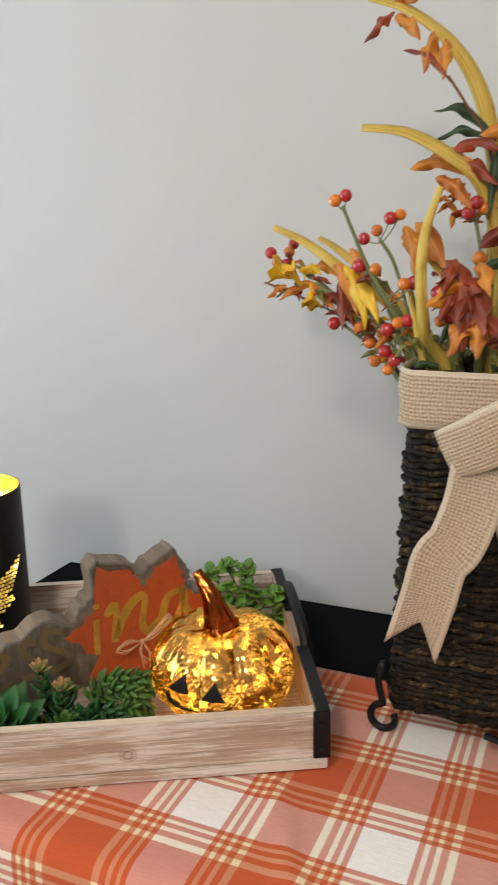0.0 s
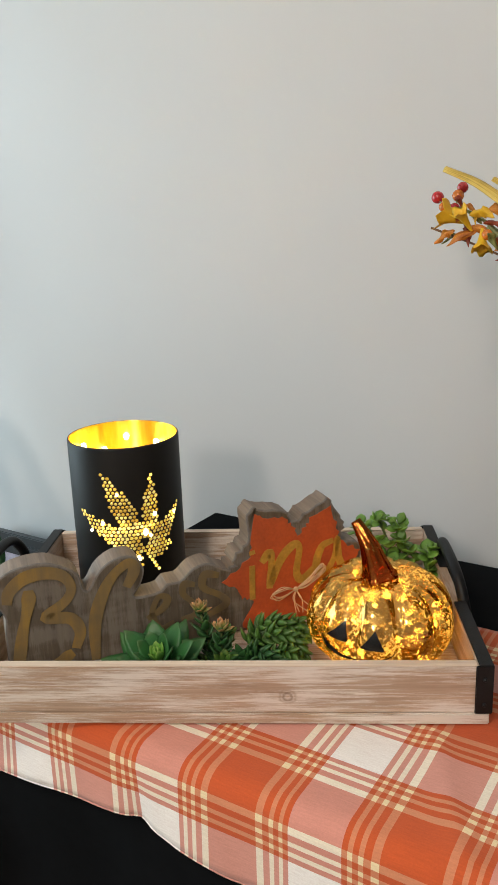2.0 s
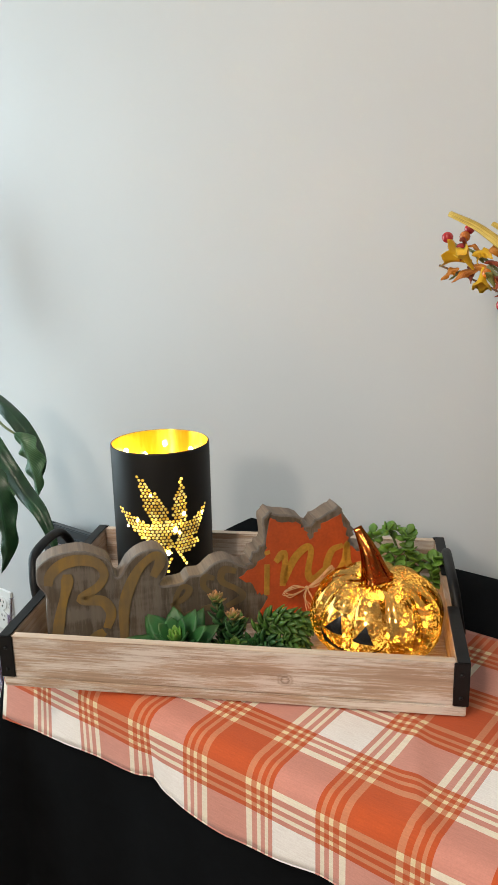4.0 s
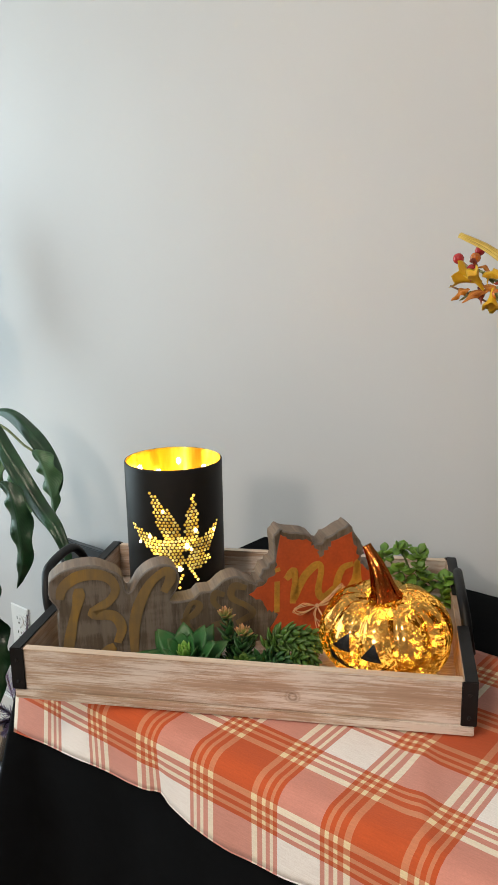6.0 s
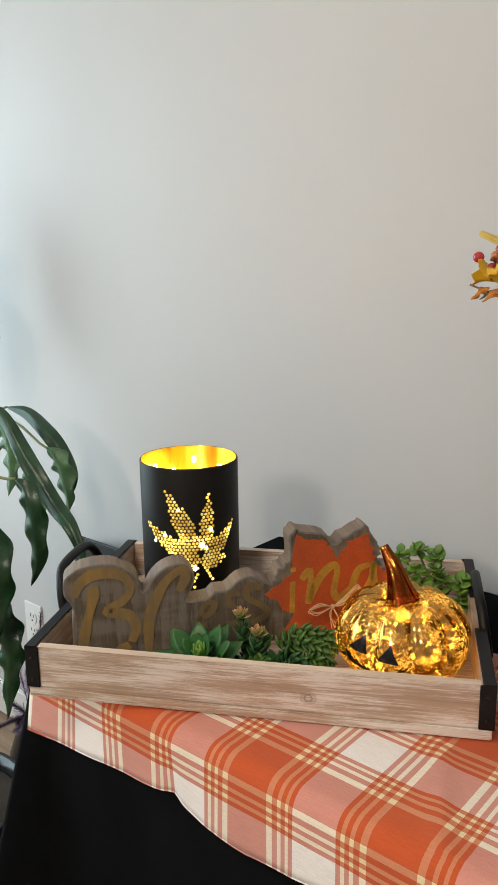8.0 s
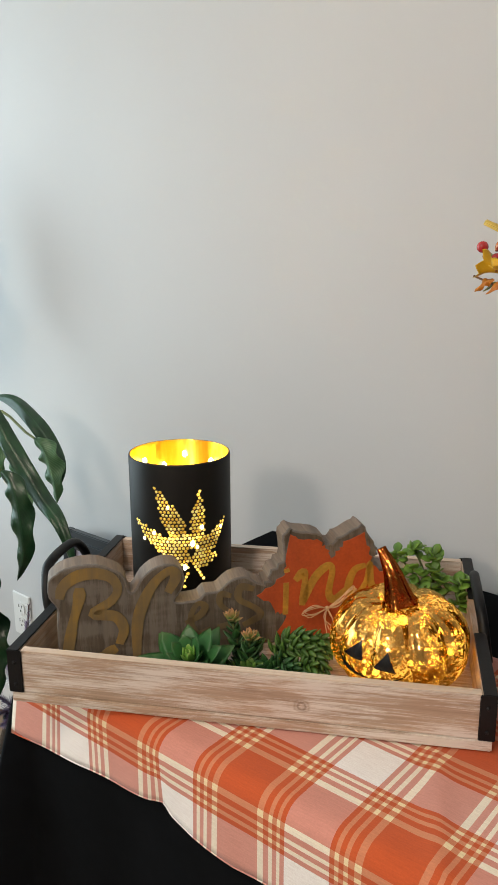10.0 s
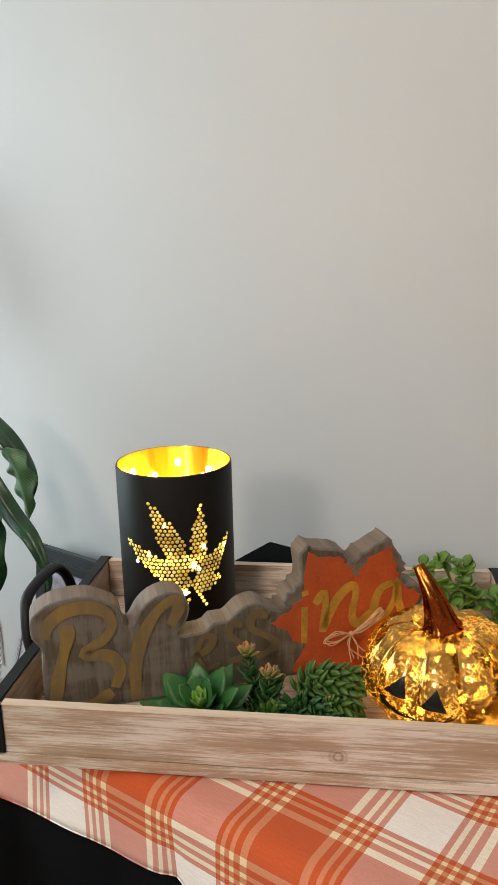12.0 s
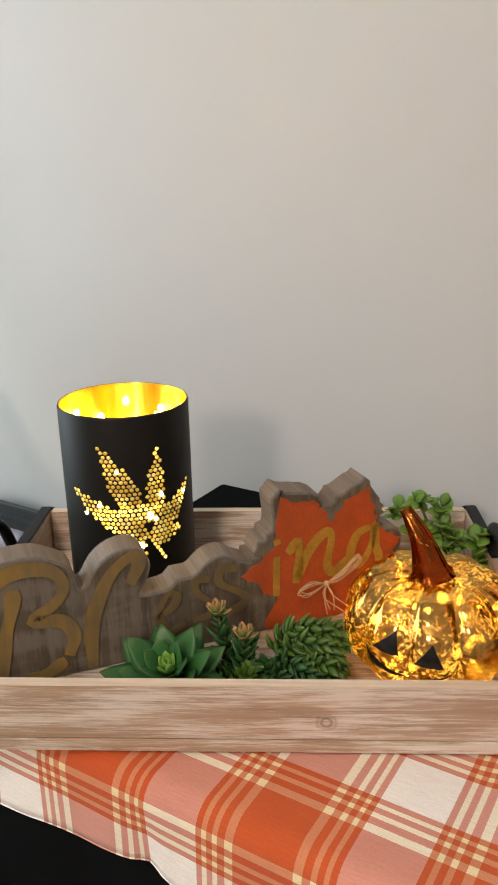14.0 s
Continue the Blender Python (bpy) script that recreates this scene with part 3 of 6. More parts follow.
def window(name, win, inner, outer, along):
    w0, w1, s, h = win
    ob = thing(name, T.copy(), "white framed window out of view in a painted wall", "window", kind="structure")

    def p(a, d, z):
        return (a, d, z) if along == "u" else (d, a, z)
    mid, d0, d1 = (w0 + w1) / 2, min(inner, outer) + 0.03, max(inner, outer) - 0.03
    for a, b, z0, z1 in ((w0, w0 + 0.05, s, h), (w1 - 0.05, w1, s, h), (w0 + 0.05, w1 - 0.05, s, s + 0.05), (w0 + 0.05, w1 - 0.05, h - 0.05, h)):
        part("window_frame", new_box(p(a, d0, z0), p(b, d1, z1), 0.004), TRIM, ob)
    part("window_sill", new_box(p(w0 - 0.04, min(inner, outer) + 0.001, s - 0.03), p(w1 + 0.04, max(inner, outer) + 0.002, s - 0.002), 0.004), TRIM, ob)


structure("wall_back", new_box((ROOM_L - 0.1, ROOM_N, 0), (ROOM_R + 0.1, ROOM_N + 0.1, ROOM_H)), WALL, "pale grey-white painted wall behind the table", T)
structure("wall_right", new_box((ROOM_R, ROOM_F, 0), (ROOM_R + 0.1, ROOM_N, ROOM_H)), WALL, "plain off-white painted side wall", T)
wall_with_window("wall_left", ROOM_F, ROOM_N, ROOM_L - 0.1, ROOM_L, WIN_L, "n")
wall_with_window("wall_front", ROOM_L - 0.1, ROOM_R + 0.1, ROOM_F - 0.1, ROOM_F, WIN_F, "u")
window("window_1", WIN_L, ROOM_L, ROOM_L - 0.1, "n")
window("added_window", WIN_F, ROOM_F, ROOM_F - 0.1, "u")
structure("floor", new_box((ROOM_L - 0.1, ROOM_F - 0.1, -0.05), (ROOM_R + 0.1, ROOM_N + 0.1, 0)), FLOOR, "brown wooden floor", T)
structure("ceiling", new_box((ROOM_L - 0.1, ROOM_F - 0.1, ROOM_H), (ROOM_R + 0.1, ROOM_N + 0.1, ROOM_H + 0.05)), CEIL, "white painted ceiling", T)
structure("baseboard", new_box((ROOM_L + 0.002, ROOM_N - 0.014, 0.001), (ROOM_R - 0.002, ROOM_N - 0.0005, 0.10), 0.004), TRIM, "white painted baseboard along the wall", T)


def outlet_cover():
    ob = thing("wall_outlet", T @ pose(-1.145, ROOM_N, 0.317), "white duplex power outlet on the painted wall", "outlet")
    part("cover_plate", new_box((-0.035, -0.006, -0.057), (0.035, -0.0005, 0.057), 0.002), PLASTIC, ob)
    for z in (0.0195, -0.0195):
        bm = bmesh.new()
        tube(bm, [Vector((0, -0.006, z)), Vector((0, -0.0085, z))], 0.0165, 20)
        r = part("receptacle", bm, PLASTIC, ob)
        for x, h in ((-0.006, 0.008), (0.006, 0.0065)):
            part("slot", new_box((x - 0.001, -0.0092, z + 0.002), (x + 0.001, -0.0084, z + 0.002 + h)), SLOT, r)
        bm = bmesh.new()
        tube(bm, [Vector((0, -0.0084, z - 0.007)), Vector((0, -0.0092, z - 0.007))], 0.0026, 10)
        part("ground_hole", bm, SLOT, r)
    bm = bmesh.new()
    ball(bm, (0, -0.006, 0), 0.003, 8, 5)
    part("screw", bm, PLASTIC, ob)


outlet_cover()


def added_ceiling_light():
    ob = thing("added_ceiling_light", T @ pose(0.0, -1.40, ROOM_H), "round white flush ceiling light added out of view", "lamp")
    bm = bmesh.new()
    tube(bm, [Vector((0, 0, -0.0005)), Vector((0, 0, -0.02))], 0.22, 40)
    part("mount", bm, TRIM, ob)
    bm = bmesh.new()
    tube(bm, [Vector((0, 0, -0.021)), Vector((0, 0, -0.04)), Vector((0, 0, -0.048))], lambda t: 0.20 - 0.02 * t, 40)
    part("diffuser", bm, DIFFUSER, ob)


DIFFUSER = glow("lamp_diffuser", (1.0, 0.95, 0.88), 2.0)
added_ceiling_light()

# ---- table and cloths ----
TAB = (-0.326, 1.30, -0.060, 0.466)   # left, right, front, back


def table():
    u0, u1, n0, n1 = TAB
    ob = thing("folding_table", T.copy(), "long folding table hidden under a black tablecloth", "table")
    part("tabletop", new_box((u0 + 0.012, n0 + 0.012, 0.715), (u1 - 0.006, n1 - 0.006, 0.742), 0.004), PLASTIC, ob)
    for u in (u0 + 0.12, u1 - 0.12):
        for n in (n0 + 0.06, n1 - 0.06):
            bm = bmesh.new()
            tube(bm, [Vector((u, n, 0.0)), Vector((u, n, 0.714))], 0.0125, 10)
            part("leg", bm, IRON, ob)


def tablecloth():
    """Black cloth over the table, hanging to the floor in soft folds."""
    u0, u1, n0, n1 = TAB
    bm = bmesh.new()
    loop, rad = [], 0.007
    for cx, cy, a0 in ((u1 - rad, n1 - rad, 0), (u0 + rad, n1 - rad, 90), (u0 + 0.03, n0 + 0.03, 180), (u1 - rad, n0 + rad, 270)):
        r_ = 0.03 if a0 == 180 else rad
        loop += [(cx + r_ * math.cos(radians(a0 + a)), cy + r_ * math.sin(radians(a0 + a)), math.cos(radians(a0 + a)), math.sin(radians(a0 + a))) for a in range(0, 91, 15)]
    full = []
    for i, (x, y, a, b) in enumerate(loop):
        x2, y2, a2, b2 = loop[(i + 1) % len(loop)]
        k = max(1, int(math.hypot(x2 - x, y2 - y) / 0.02))
        full += [(x + (x2 - x) * j / k, y + (y2 - y) * j / k, a + (a2 - a) * j / k, b + (b2 - b) * j / k) for j in range(k)]
    levels = [(-0.005, 0.748)] + [(-0.005 + 0.005 * math.sin(radians(a)), 0.743 + 0.005 * math.cos(radians(a))) for a in (20, 40, 60, 80)] + [(0.0, 0.72 - 0.06 * k) for k in range(12)] + [(0.0, 0.012)]
    rings = []
    for off, z in levels:
        fall = max(0.0, (0.73 - z) / 0.72)
        ring = []
        for i, (x, y, a, b) in enumerate(full):
            s = i * 0.02
            corner = 1.0 if abs(a) > 0.1 and abs(b) > 0.1 else 0.0
            back = b > 0.9
            d = off + (0.0 if back else fall * (0.016 + 0.014 * math.sin(s * 21) + 0.008 * math.sin(s * 47 + 1)) + corner * fall * 0.16)
            ring.append(bm.verts.new((x + a * d, y + b * d, z)))
        rings.append(ring)
    n = len(full)
    for r, q in zip(rings, rings[1:]):
        for i in range(n):
            bm.faces.new((r[i], r[(i + 1) % n], q[(i + 1) % n], q[i])).smooth = True
    bm.faces.new(rings[0])
    bmesh.ops.recalc_face_normals(bm, faces=bm.faces)
    ob = new("tablecloth", mesh_of("tablecloth", bm, BLACK_CLOTH))
    ob.matrix_basis = T.copy()
    tagged(ob, "black cloth draped over the table and hanging down in folds", "tablecloth")


HEM = [(-0.36, 0.640), (-0.311, 0.643), (-0.243, 0.653), (-0.16, 0.662), (-0.10, 0.666), (-0.055, 0.672), (-0.046, 0.673), (-0.03, 0.668), (0.0, 0.661), (0.055, 0.655), (0.12, 0.660), (0.166, 0.668), (0.30, 0.660), (0.45, 0.668), (0.7, 0.66), (1.3, 0.665)]


def hem_z(u):
    for (a, za), (b, zb) in zip(HEM, HEM[1:]):
        if a <= u <= b:
            return za + (zb - za) * (u - a) / (b - a)
    return 0.70


def runner():
    """Plaid runner lying on the tablecloth; its near edge hangs over the table's front."""
    bm = bmesh.new()
    uvl = bm.loops.layers.uv.verify()
    u0, u1, back, edge, rad = -0.292, 1.12, 0.293, -0.055, 0.020
    cols = 190
    top = [back + (edge - back) * k / 34 for k in range(35)]
    rows = []
    for i in range(cols + 1):
        t = i / cols
        u = u0 + (u1 - u0) * t
        col = []
        for k, n in enumerate(top):
            lift = 0.0010 * (noise.noise((u * 9, n * 9, 0)) + 0.6) + 0.0022 * max(0, noise.noise((u * 4 + n * 5, n * 3 - u, 3)))
            lift = lift if k else 0.0
            near = math.exp(-((u + n * 0.53 - 0.19 - 0.035) / 0.012) ** 2) * 0.003 if -0.06 < n < 0.08 else 0.0
            col.append((u, n, 0.7495 + lift * 0.6 + near, n))
        for a in (15, 30, 45, 60, 75, 90):
            col.append((u, edge - rad * math.sin(radians(a)), 0.7495 - rad + rad * math.cos(radians(a)), edge - rad * radians(a)))
        z0, zh = 0.7495 - rad, hem_z(u)
        for k in range(1, 9):
            f = k / 8
            z = z0 + (zh - z0) * f
            wave = f * (0.001 + 0.0010 * math.sin(u * 24 + 1.0) + 0.0008 * math.sin(u * 61)) - f * 0.005 * math.exp(-((u + 0.047) / 0.012) ** 2)
            flare = -0.016 * f * max(0, 1 - t * 12)
            col.append((u + flare, edge - rad - wave, z, edge - rad * 1.5708 - (z0 - z)))
        rows.append([(bm.verts.new(c[:3]), (u, c[3])) for c in col])
    for a, b in zip(rows, rows[1:]):
        for k in range(len(a) - 1):
            q = [a[k], b[k], b[k + 1], a[k + 1]]
            f = bm.faces.new([v for v, _ in q])
            f.smooth = True
            for lp, (_, c) in zip(f.loops, q):
                lp[uvl].uv = c
    bmesh.ops.recalc_face_normals(bm, faces=bm.faces)
    if sum(f.normal.z for f in bm.faces) < 0:
        bmesh.ops.reverse_faces(bm, faces=bm.faces)
    hem = [(r[-1][0].co.copy(), r[-1][1]) for r in rows]
    ob = thing("table_runner", T.copy(), "orange and white plaid cotton runner on black tablecloth", "table runner")
    cloth = part("cloth", bm, PLAID, ob)
    s = cloth.modifiers.new("thickness", "SOLIDIFY")
    s.thickness, s.offset = 0.0012, -1
    for name, pts, r in (("rolled_hem", hem, 0.0007),):
        bm = bmesh.new()
        tube(bm, [p + Vector((0, 0, 0.0002)) for p, _ in pts], r, 6)
        uvl = bm.loops.layers.uv.verify()
        for f in bm.faces:
            f.smooth = True
            for lp in f.loops:
                near = min(pts, key=lambda q: (q[0] - lp.vert.co).length_squared)
                lp[uvl].uv = near[1]
        part(name, bm, PLAID, ob)


table(), tablecloth(), runner()

# ---- tray ----
def tray():
    ob = thing("serving_tray", pose(0, -0.007, Z + 0.0015, 0, 0, 1.1), "whitewashed wooden tray with black iron corners and handles", "tray")
    L, D, H, t = 0.25, 0.338, 0.060, 0.011
    part("bottom_board", new_box((-L, -0.001, 0), (L, D + 0.001, 0.0115), 0.0012), TRAY_WOOD, ob)
    for y0, name in ((0.0, "front_board"), (D - t, "back_board")):
        part(name, new_box((-L + 0.012, y0, 0.0117), (L - 0.012, y0 + t, H), 0.0012), TRAY_WOOD, ob)
        part("worn_lit_edge", new_box((-L + 0.0125, y0 + 0.0003, H + 0.0001), (L - 0.0125, y0 + t - 0.0006, H + 0.0010), 0.0003), TRAY_EDGE, ob, "pale worn top edge with caught light in its colour")
    for x0 in (-L + 0.0015, L - 0.0115):
        part("end_board", new_box((x0, 0.0005, 0.0117), (x0 + 0.010, D - 0.0005, H - 0.0006), 0.001), TRAY_WOOD_Y, ob)
    for sx in (-1, 1):
        for sy in (0, 1):
            bm = bmesh.new()

            def b(lo, hi):
                lo, hi = list(lo), list(hi)
                if sy:
                    lo[1], hi[1] = D - hi[1], D - lo[1]
                if sx < 0:
                    lo[0], hi[0] = -hi[0], -lo[0]
                box(bm, lo, hi, 0.0008)
            b((L - 0.014, -0.0022, 0.012), (L + 0.0018, -0.0002, H + 0.0016))   # up the face
            b((L + 0.0000, -0.0022, 0.012), (L + 0.0022, 0.125, H + 0.0016))    # along the end
            b((L - 0.011, -0.0022, H + 0.0002), (L + 0.0022, 0.125, H + 0.0022))  # over the top edge
            br = part("corner_bracket", bm, IRON, ob)
            for z in (0.022, 0.048):
                bm = bmesh.new()
                y = -0.0024 if not sy else D + 0.0024
                ball(bm, (sx * (L - 0.006), y, z), 0.0022, 8, 5)
                part("screw", bm, IRON, br)
    for sx, lean, rise in ((-1, 0.018, 0.093), (1, -0.010, 0.086)):
        y0, y1, x = 0.128, 0.262, sx * (L + 0.006)
        pts = [(x, y0, 0.026), (x + sx * lean * 0.4, y0, 0.05), (x + sx * lean * 0.7, y0 + 0.010, rise - 0.016), (x + sx * lean, y0 + 0.034, rise - 0.002),
               (x + sx * lean, y1 - 0.034, rise - 0.002), (x + sx * lean * 0.7, y1 - 0.010, rise - 0.016), (x + sx * lean * 0.4, y1, 0.05), (x, y1, 0.026)]
        bm = bmesh.new()
        tube(bm, smooth_line(pts, 6), 0.0062, 12)
        h = part("handle", bm, IRON, ob, "arched black iron handle", True)
        for y in (y0, y1):
            bm = bmesh.new()
            tube(bm, [Vector((x - sx * 0.0055, y, 0.027)), Vector((x - sx * 0.0015, y, 0.027)), Vector((x + sx * 0.001, y, 0.027))], 0.011, 14)
            part("mounting_plate", bm, IRON, h)


tray()
TRAY_TOP = Z + 0.013                  # upper side of the tray's bottom


# ---- leaf lantern ----
LAN, LAN_R, LAN_H = (-0.134, 0.247), 0.0655, 0.205


def lantern():
    ob = thing("candle_lantern", pose(*LAN, TRAY_TOP), "black glass cylinder lantern with glowing gold leaf and fairy lights", "lantern")
    bm = bmesh.new()
    seg = 64

    def ring(r, z):
        return [bm.verts.new((r * math.cos(6.2832 * k / seg), r * math.sin(6.2832 * k / seg), z)) for k in range(seg)]
    profile = [(LAN_R - 0.006, 0.0), (LAN_R - 0.001, 0.002), (LAN_R, 0.006), (LAN_R, LAN_H - 0.002), (LAN_R - 0.0006, LAN_H), (LAN_R - 0.0018, LAN_H)]
    rings = [ring(*p) for p in profile]
    for a, b in zip(rings, rings[1:]):
        for k in range(seg):
            bm.faces.new((a[k], a[(k + 1) % seg], b[(k + 1) % seg], b[k])).smooth = True
    bm.faces.new(rings[0][::-1])
    part("outer_shell", bm, GLASS_BLACK, ob)
    bm = bmesh.new()
    rings = [ring(*p) for p in ((LAN_R - 0.0018, LAN_H), (LAN_R - 0.0026, LAN_H - 0.003), (LAN_R - 0.0026, 0.008), (LAN_R - 0.010, 0.005))]
    for a, b in zip(rings, rings[1:]):
        for k in range(seg):
            bm.faces.new((a[k], b[k], b[(k + 1) % seg], a[(k + 1) % seg])).smooth = True
    bm.faces.new(rings[-1])
    part("gold_liner", bm, GOLD_LINER, ob, "shiny gold inner coat")
    # the leaf: lobes as (tip angle, tip height), (base angle, base height), half width in metres
    lobes = [((-11.6, 0.941), (20, 0.862), 0.0128), ((38.5, 0.937), (34, 0.862), 0.0098), ((-45, 0.894), (20, 0.846), 0.0105), ((75.5, 0.893), (36, 0.846), 0.0098),
             ((61, 0.845), (30, 0.842), 0.0095), ((-18, 0.832), (20, 0.844), 0.0085)]
    k = radians(1) * LAN_R
    cells = []
    step = 0.0050
    row = 0
    z = 0.800
    while z < 0.945:
        a = -60.0 + (row % 2) * step / 2 / k
        while a < 85:
            x = a * k
            inside = False
            for (ta, tz), (ba, bz), w in lobes:
                tx, bx = ta * k, ba * k
                d = Vector((bx - tx, bz - tz))
                ln = d.length
                d /= ln
                q = Vector((x - tx, z - tz))
                s = q.dot(d) / ln
                off = abs(q.x * d.y - q.y * d.x)
                if 0 <= s <= 1.08 and off <= max(0.0018, w * min(1.0, math.sin(min(1.0, s * 1.05) * 2.2) + 0.05)):
                    inside = True
                    break
            for p, q2 in (((29, 0.838), (43, 0.808)), ((25, 0.838), (17, 0.806))):
                px, qx = p[0] * k, q2[0] * k
                s = (p[1] - z) / (p[1] - q2[1])
                if 0 <= s <= 1 and abs(x - (px + (qx - px) * s)) < 0.0023:
                    inside = True
            if inside:
                cells.append((a, z))
            a += step / k
        z += step * 0.86
        row += 1
    bm = bmesh.new()
    for a, z in cells:
        a, z = a + random.uniform(-0.3, 0.3), z + random.uniform(-0.0003, 0.0003) - TRAY_TOP
        th = radians(a - 90)
        nrm = Vector((math.cos(th), math.sin(th), 0))
        tan = Vector((-math.sin(th), math.cos(th), 0))
        c = nrm * (LAN_R + 0.0004) + Vector((0, 0, z))
        r = 0.00248 * random.uniform(0.92, 1.06)
        rim = [bm.verts.new(c + tan * math.cos(q) * r + Vector((0, 0, math.sin(q) * r)) - nrm * 0.0006) for q in (6.2832 * j / 7 for j in range(7))]
        mid = bm.verts.new(c + nrm * 0.0002)
        for j in range(7):
            bm.faces.new((rim[j], rim[(j + 1) % 7], mid))
    tagged(part("leaf_of_dots", bm, DOTS, ob, "leaf made of small glowing gold dots"), kind="stuff")
    # lamp string on a thin wire inside
    rng = random.Random(5)
    pts = []
    for i in range(26):
        a = i * 1.35 + rng.uniform(-0.3, 0.3)
        r = rng.uniform(0.035, 0.056)
        pts.append((r * math.cos(a), r * math.sin(a), 0.012 + 0.178 * ((i * 0.39) % 1.0)))
    bm = bmesh.new()
    tube(bm, smooth_line(pts, 5), 0.0005, 5)
    string = part("light_wire", bm, WIRE, ob, "thin copper wire")
    bm = bmesh.new()
    ball(bm, (0, 0, 0), 0.0026, 8, 6, 1.3)
    me = mesh_of("bulb", bm, BULB, True)
    for p in pts:
        share("bulb", me, string, Matrix.Translation(p))
    # glowing beads on the shell's outside, added as the leaf's bright spots
    for a, z, big in ((-14, 0.879, 1.1), (3, 0.914, 0.9), (29, 0.866, 1.7), (40, 0.886, 1.2), (66, 0.880, 0.8), (20, 0.835, 1.5), (-28, 0.869, 0.9), (34, 0.861, 1.0)):
        th = radians(a - 90)
        share("bulb", me, string, Matrix.Translation((math.cos(th) * (LAN_R + 0.0002), math.sin(th) * (LAN_R + 0.0002), z - TRAY_TOP)) @ Matrix.Scale(big * 0.72, 4))
    for a, z in ((60, 0.180), (100, 0.186), (128, 0.172), (20, 0.178), (160, 0.184), (85, 0.160), (115, 0.150)):
        share("bulb", me, string, Matrix.Translation((0.058 * math.cos(radians(a)), 0.058 * math.sin(radians(a)), z)) @ Matrix.Scale(1.35, 4))


lantern()


# ---- wooden word sign ----
SIGN = pose(0.0199, 0.1530, 0, 0, 0, 24)
OUTLINE = [(-0.264, 0.7635), (-0.264, 0.8123), (-0.262, 0.8288), (-0.2649, 0.8386), (-0.2708, 0.8473), (-0.2717, 0.8590), (-0.2698, 0.8688), (-0.263, 0.8756), (-0.2513, 0.8814), (-0.2338, 0.8843), (-0.2162, 0.8834), (-0.2026, 0.8775),
           (-0.1909, 0.8707), (-0.1851, 0.8619), (-0.1831, 0.8503), (-0.1792, 0.8454), (-0.1743, 0.8503), (-0.1675, 0.8619), (-0.1558, 0.8717), (-0.1412, 0.8766), (-0.1286, 0.8746), (-0.1208, 0.8658), (-0.1179, 0.8551), (-0.1227, 0.8415),
           (-0.1305, 0.8308), (-0.1266, 0.8279), (-0.113, 0.8279), (-0.1013, 0.8298), (-0.0945, 0.8366), (-0.0808, 0.8366), (-0.074, 0.8415), (-0.0643, 0.8493), (-0.0516, 0.8522), (-0.0429, 0.8503), (-0.0331, 0.8434), (-0.0253, 0.8405), (-0.0195, 0.8454),
           (-0.0175, 0.8542), (-0.0097, 0.8600), (-0.0039, 0.8678), (-0.0029, 0.8805), (-0.001, 0.8931), (0.001, 0.9029), (0.0078, 0.9068), (0.0195, 0.9038), (0.0341, 0.8999), (0.0458, 0.8951), (0.0497, 0.8873), (0.0565, 0.8834), (0.0623, 0.8882), (0.0682, 0.8931),
           (0.0799, 0.8970), (0.0906, 0.9038), (0.0984, 0.9029), (0.1032, 0.8931), (0.1091, 0.8814), (0.1159, 0.8736), (0.1149, 0.8668), (0.111, 0.8590), (0.112, 0.8512), (0.1188, 0.8473), (0.1325, 0.8454), (0.1373, 0.8386), (0.1354, 0.8230), (0.1227, 0.8084), (0.1013, 0.7977), (0.0955, 0.7635)]
LEAF = [(0.0058, 0.8990), (0.0234, 0.8941), (0.0438, 0.8873), (0.0526, 0.8756), (0.0594, 0.8658), (0.0653, 0.8746), (0.074, 0.8834), (0.0955, 0.8951), (0.1003, 0.8814), (0.1062, 0.8678), (0.1081, 0.8522), (0.1305, 0.8386), (0.1295, 0.8269), (0.1091, 0.8123), (0.0857, 0.7986),
        (0.0799, 0.7670), (0.0127, 0.7660), (-0.0127, 0.7680), (0.0019, 0.7938), (-0.001, 0.8016), (-0.0107, 0.8025), (-0.0166, 0.8171), (-0.0312, 0.8269), (-0.0117, 0.8405), (0.0019, 0.8561), (0.0029, 0.8775)]
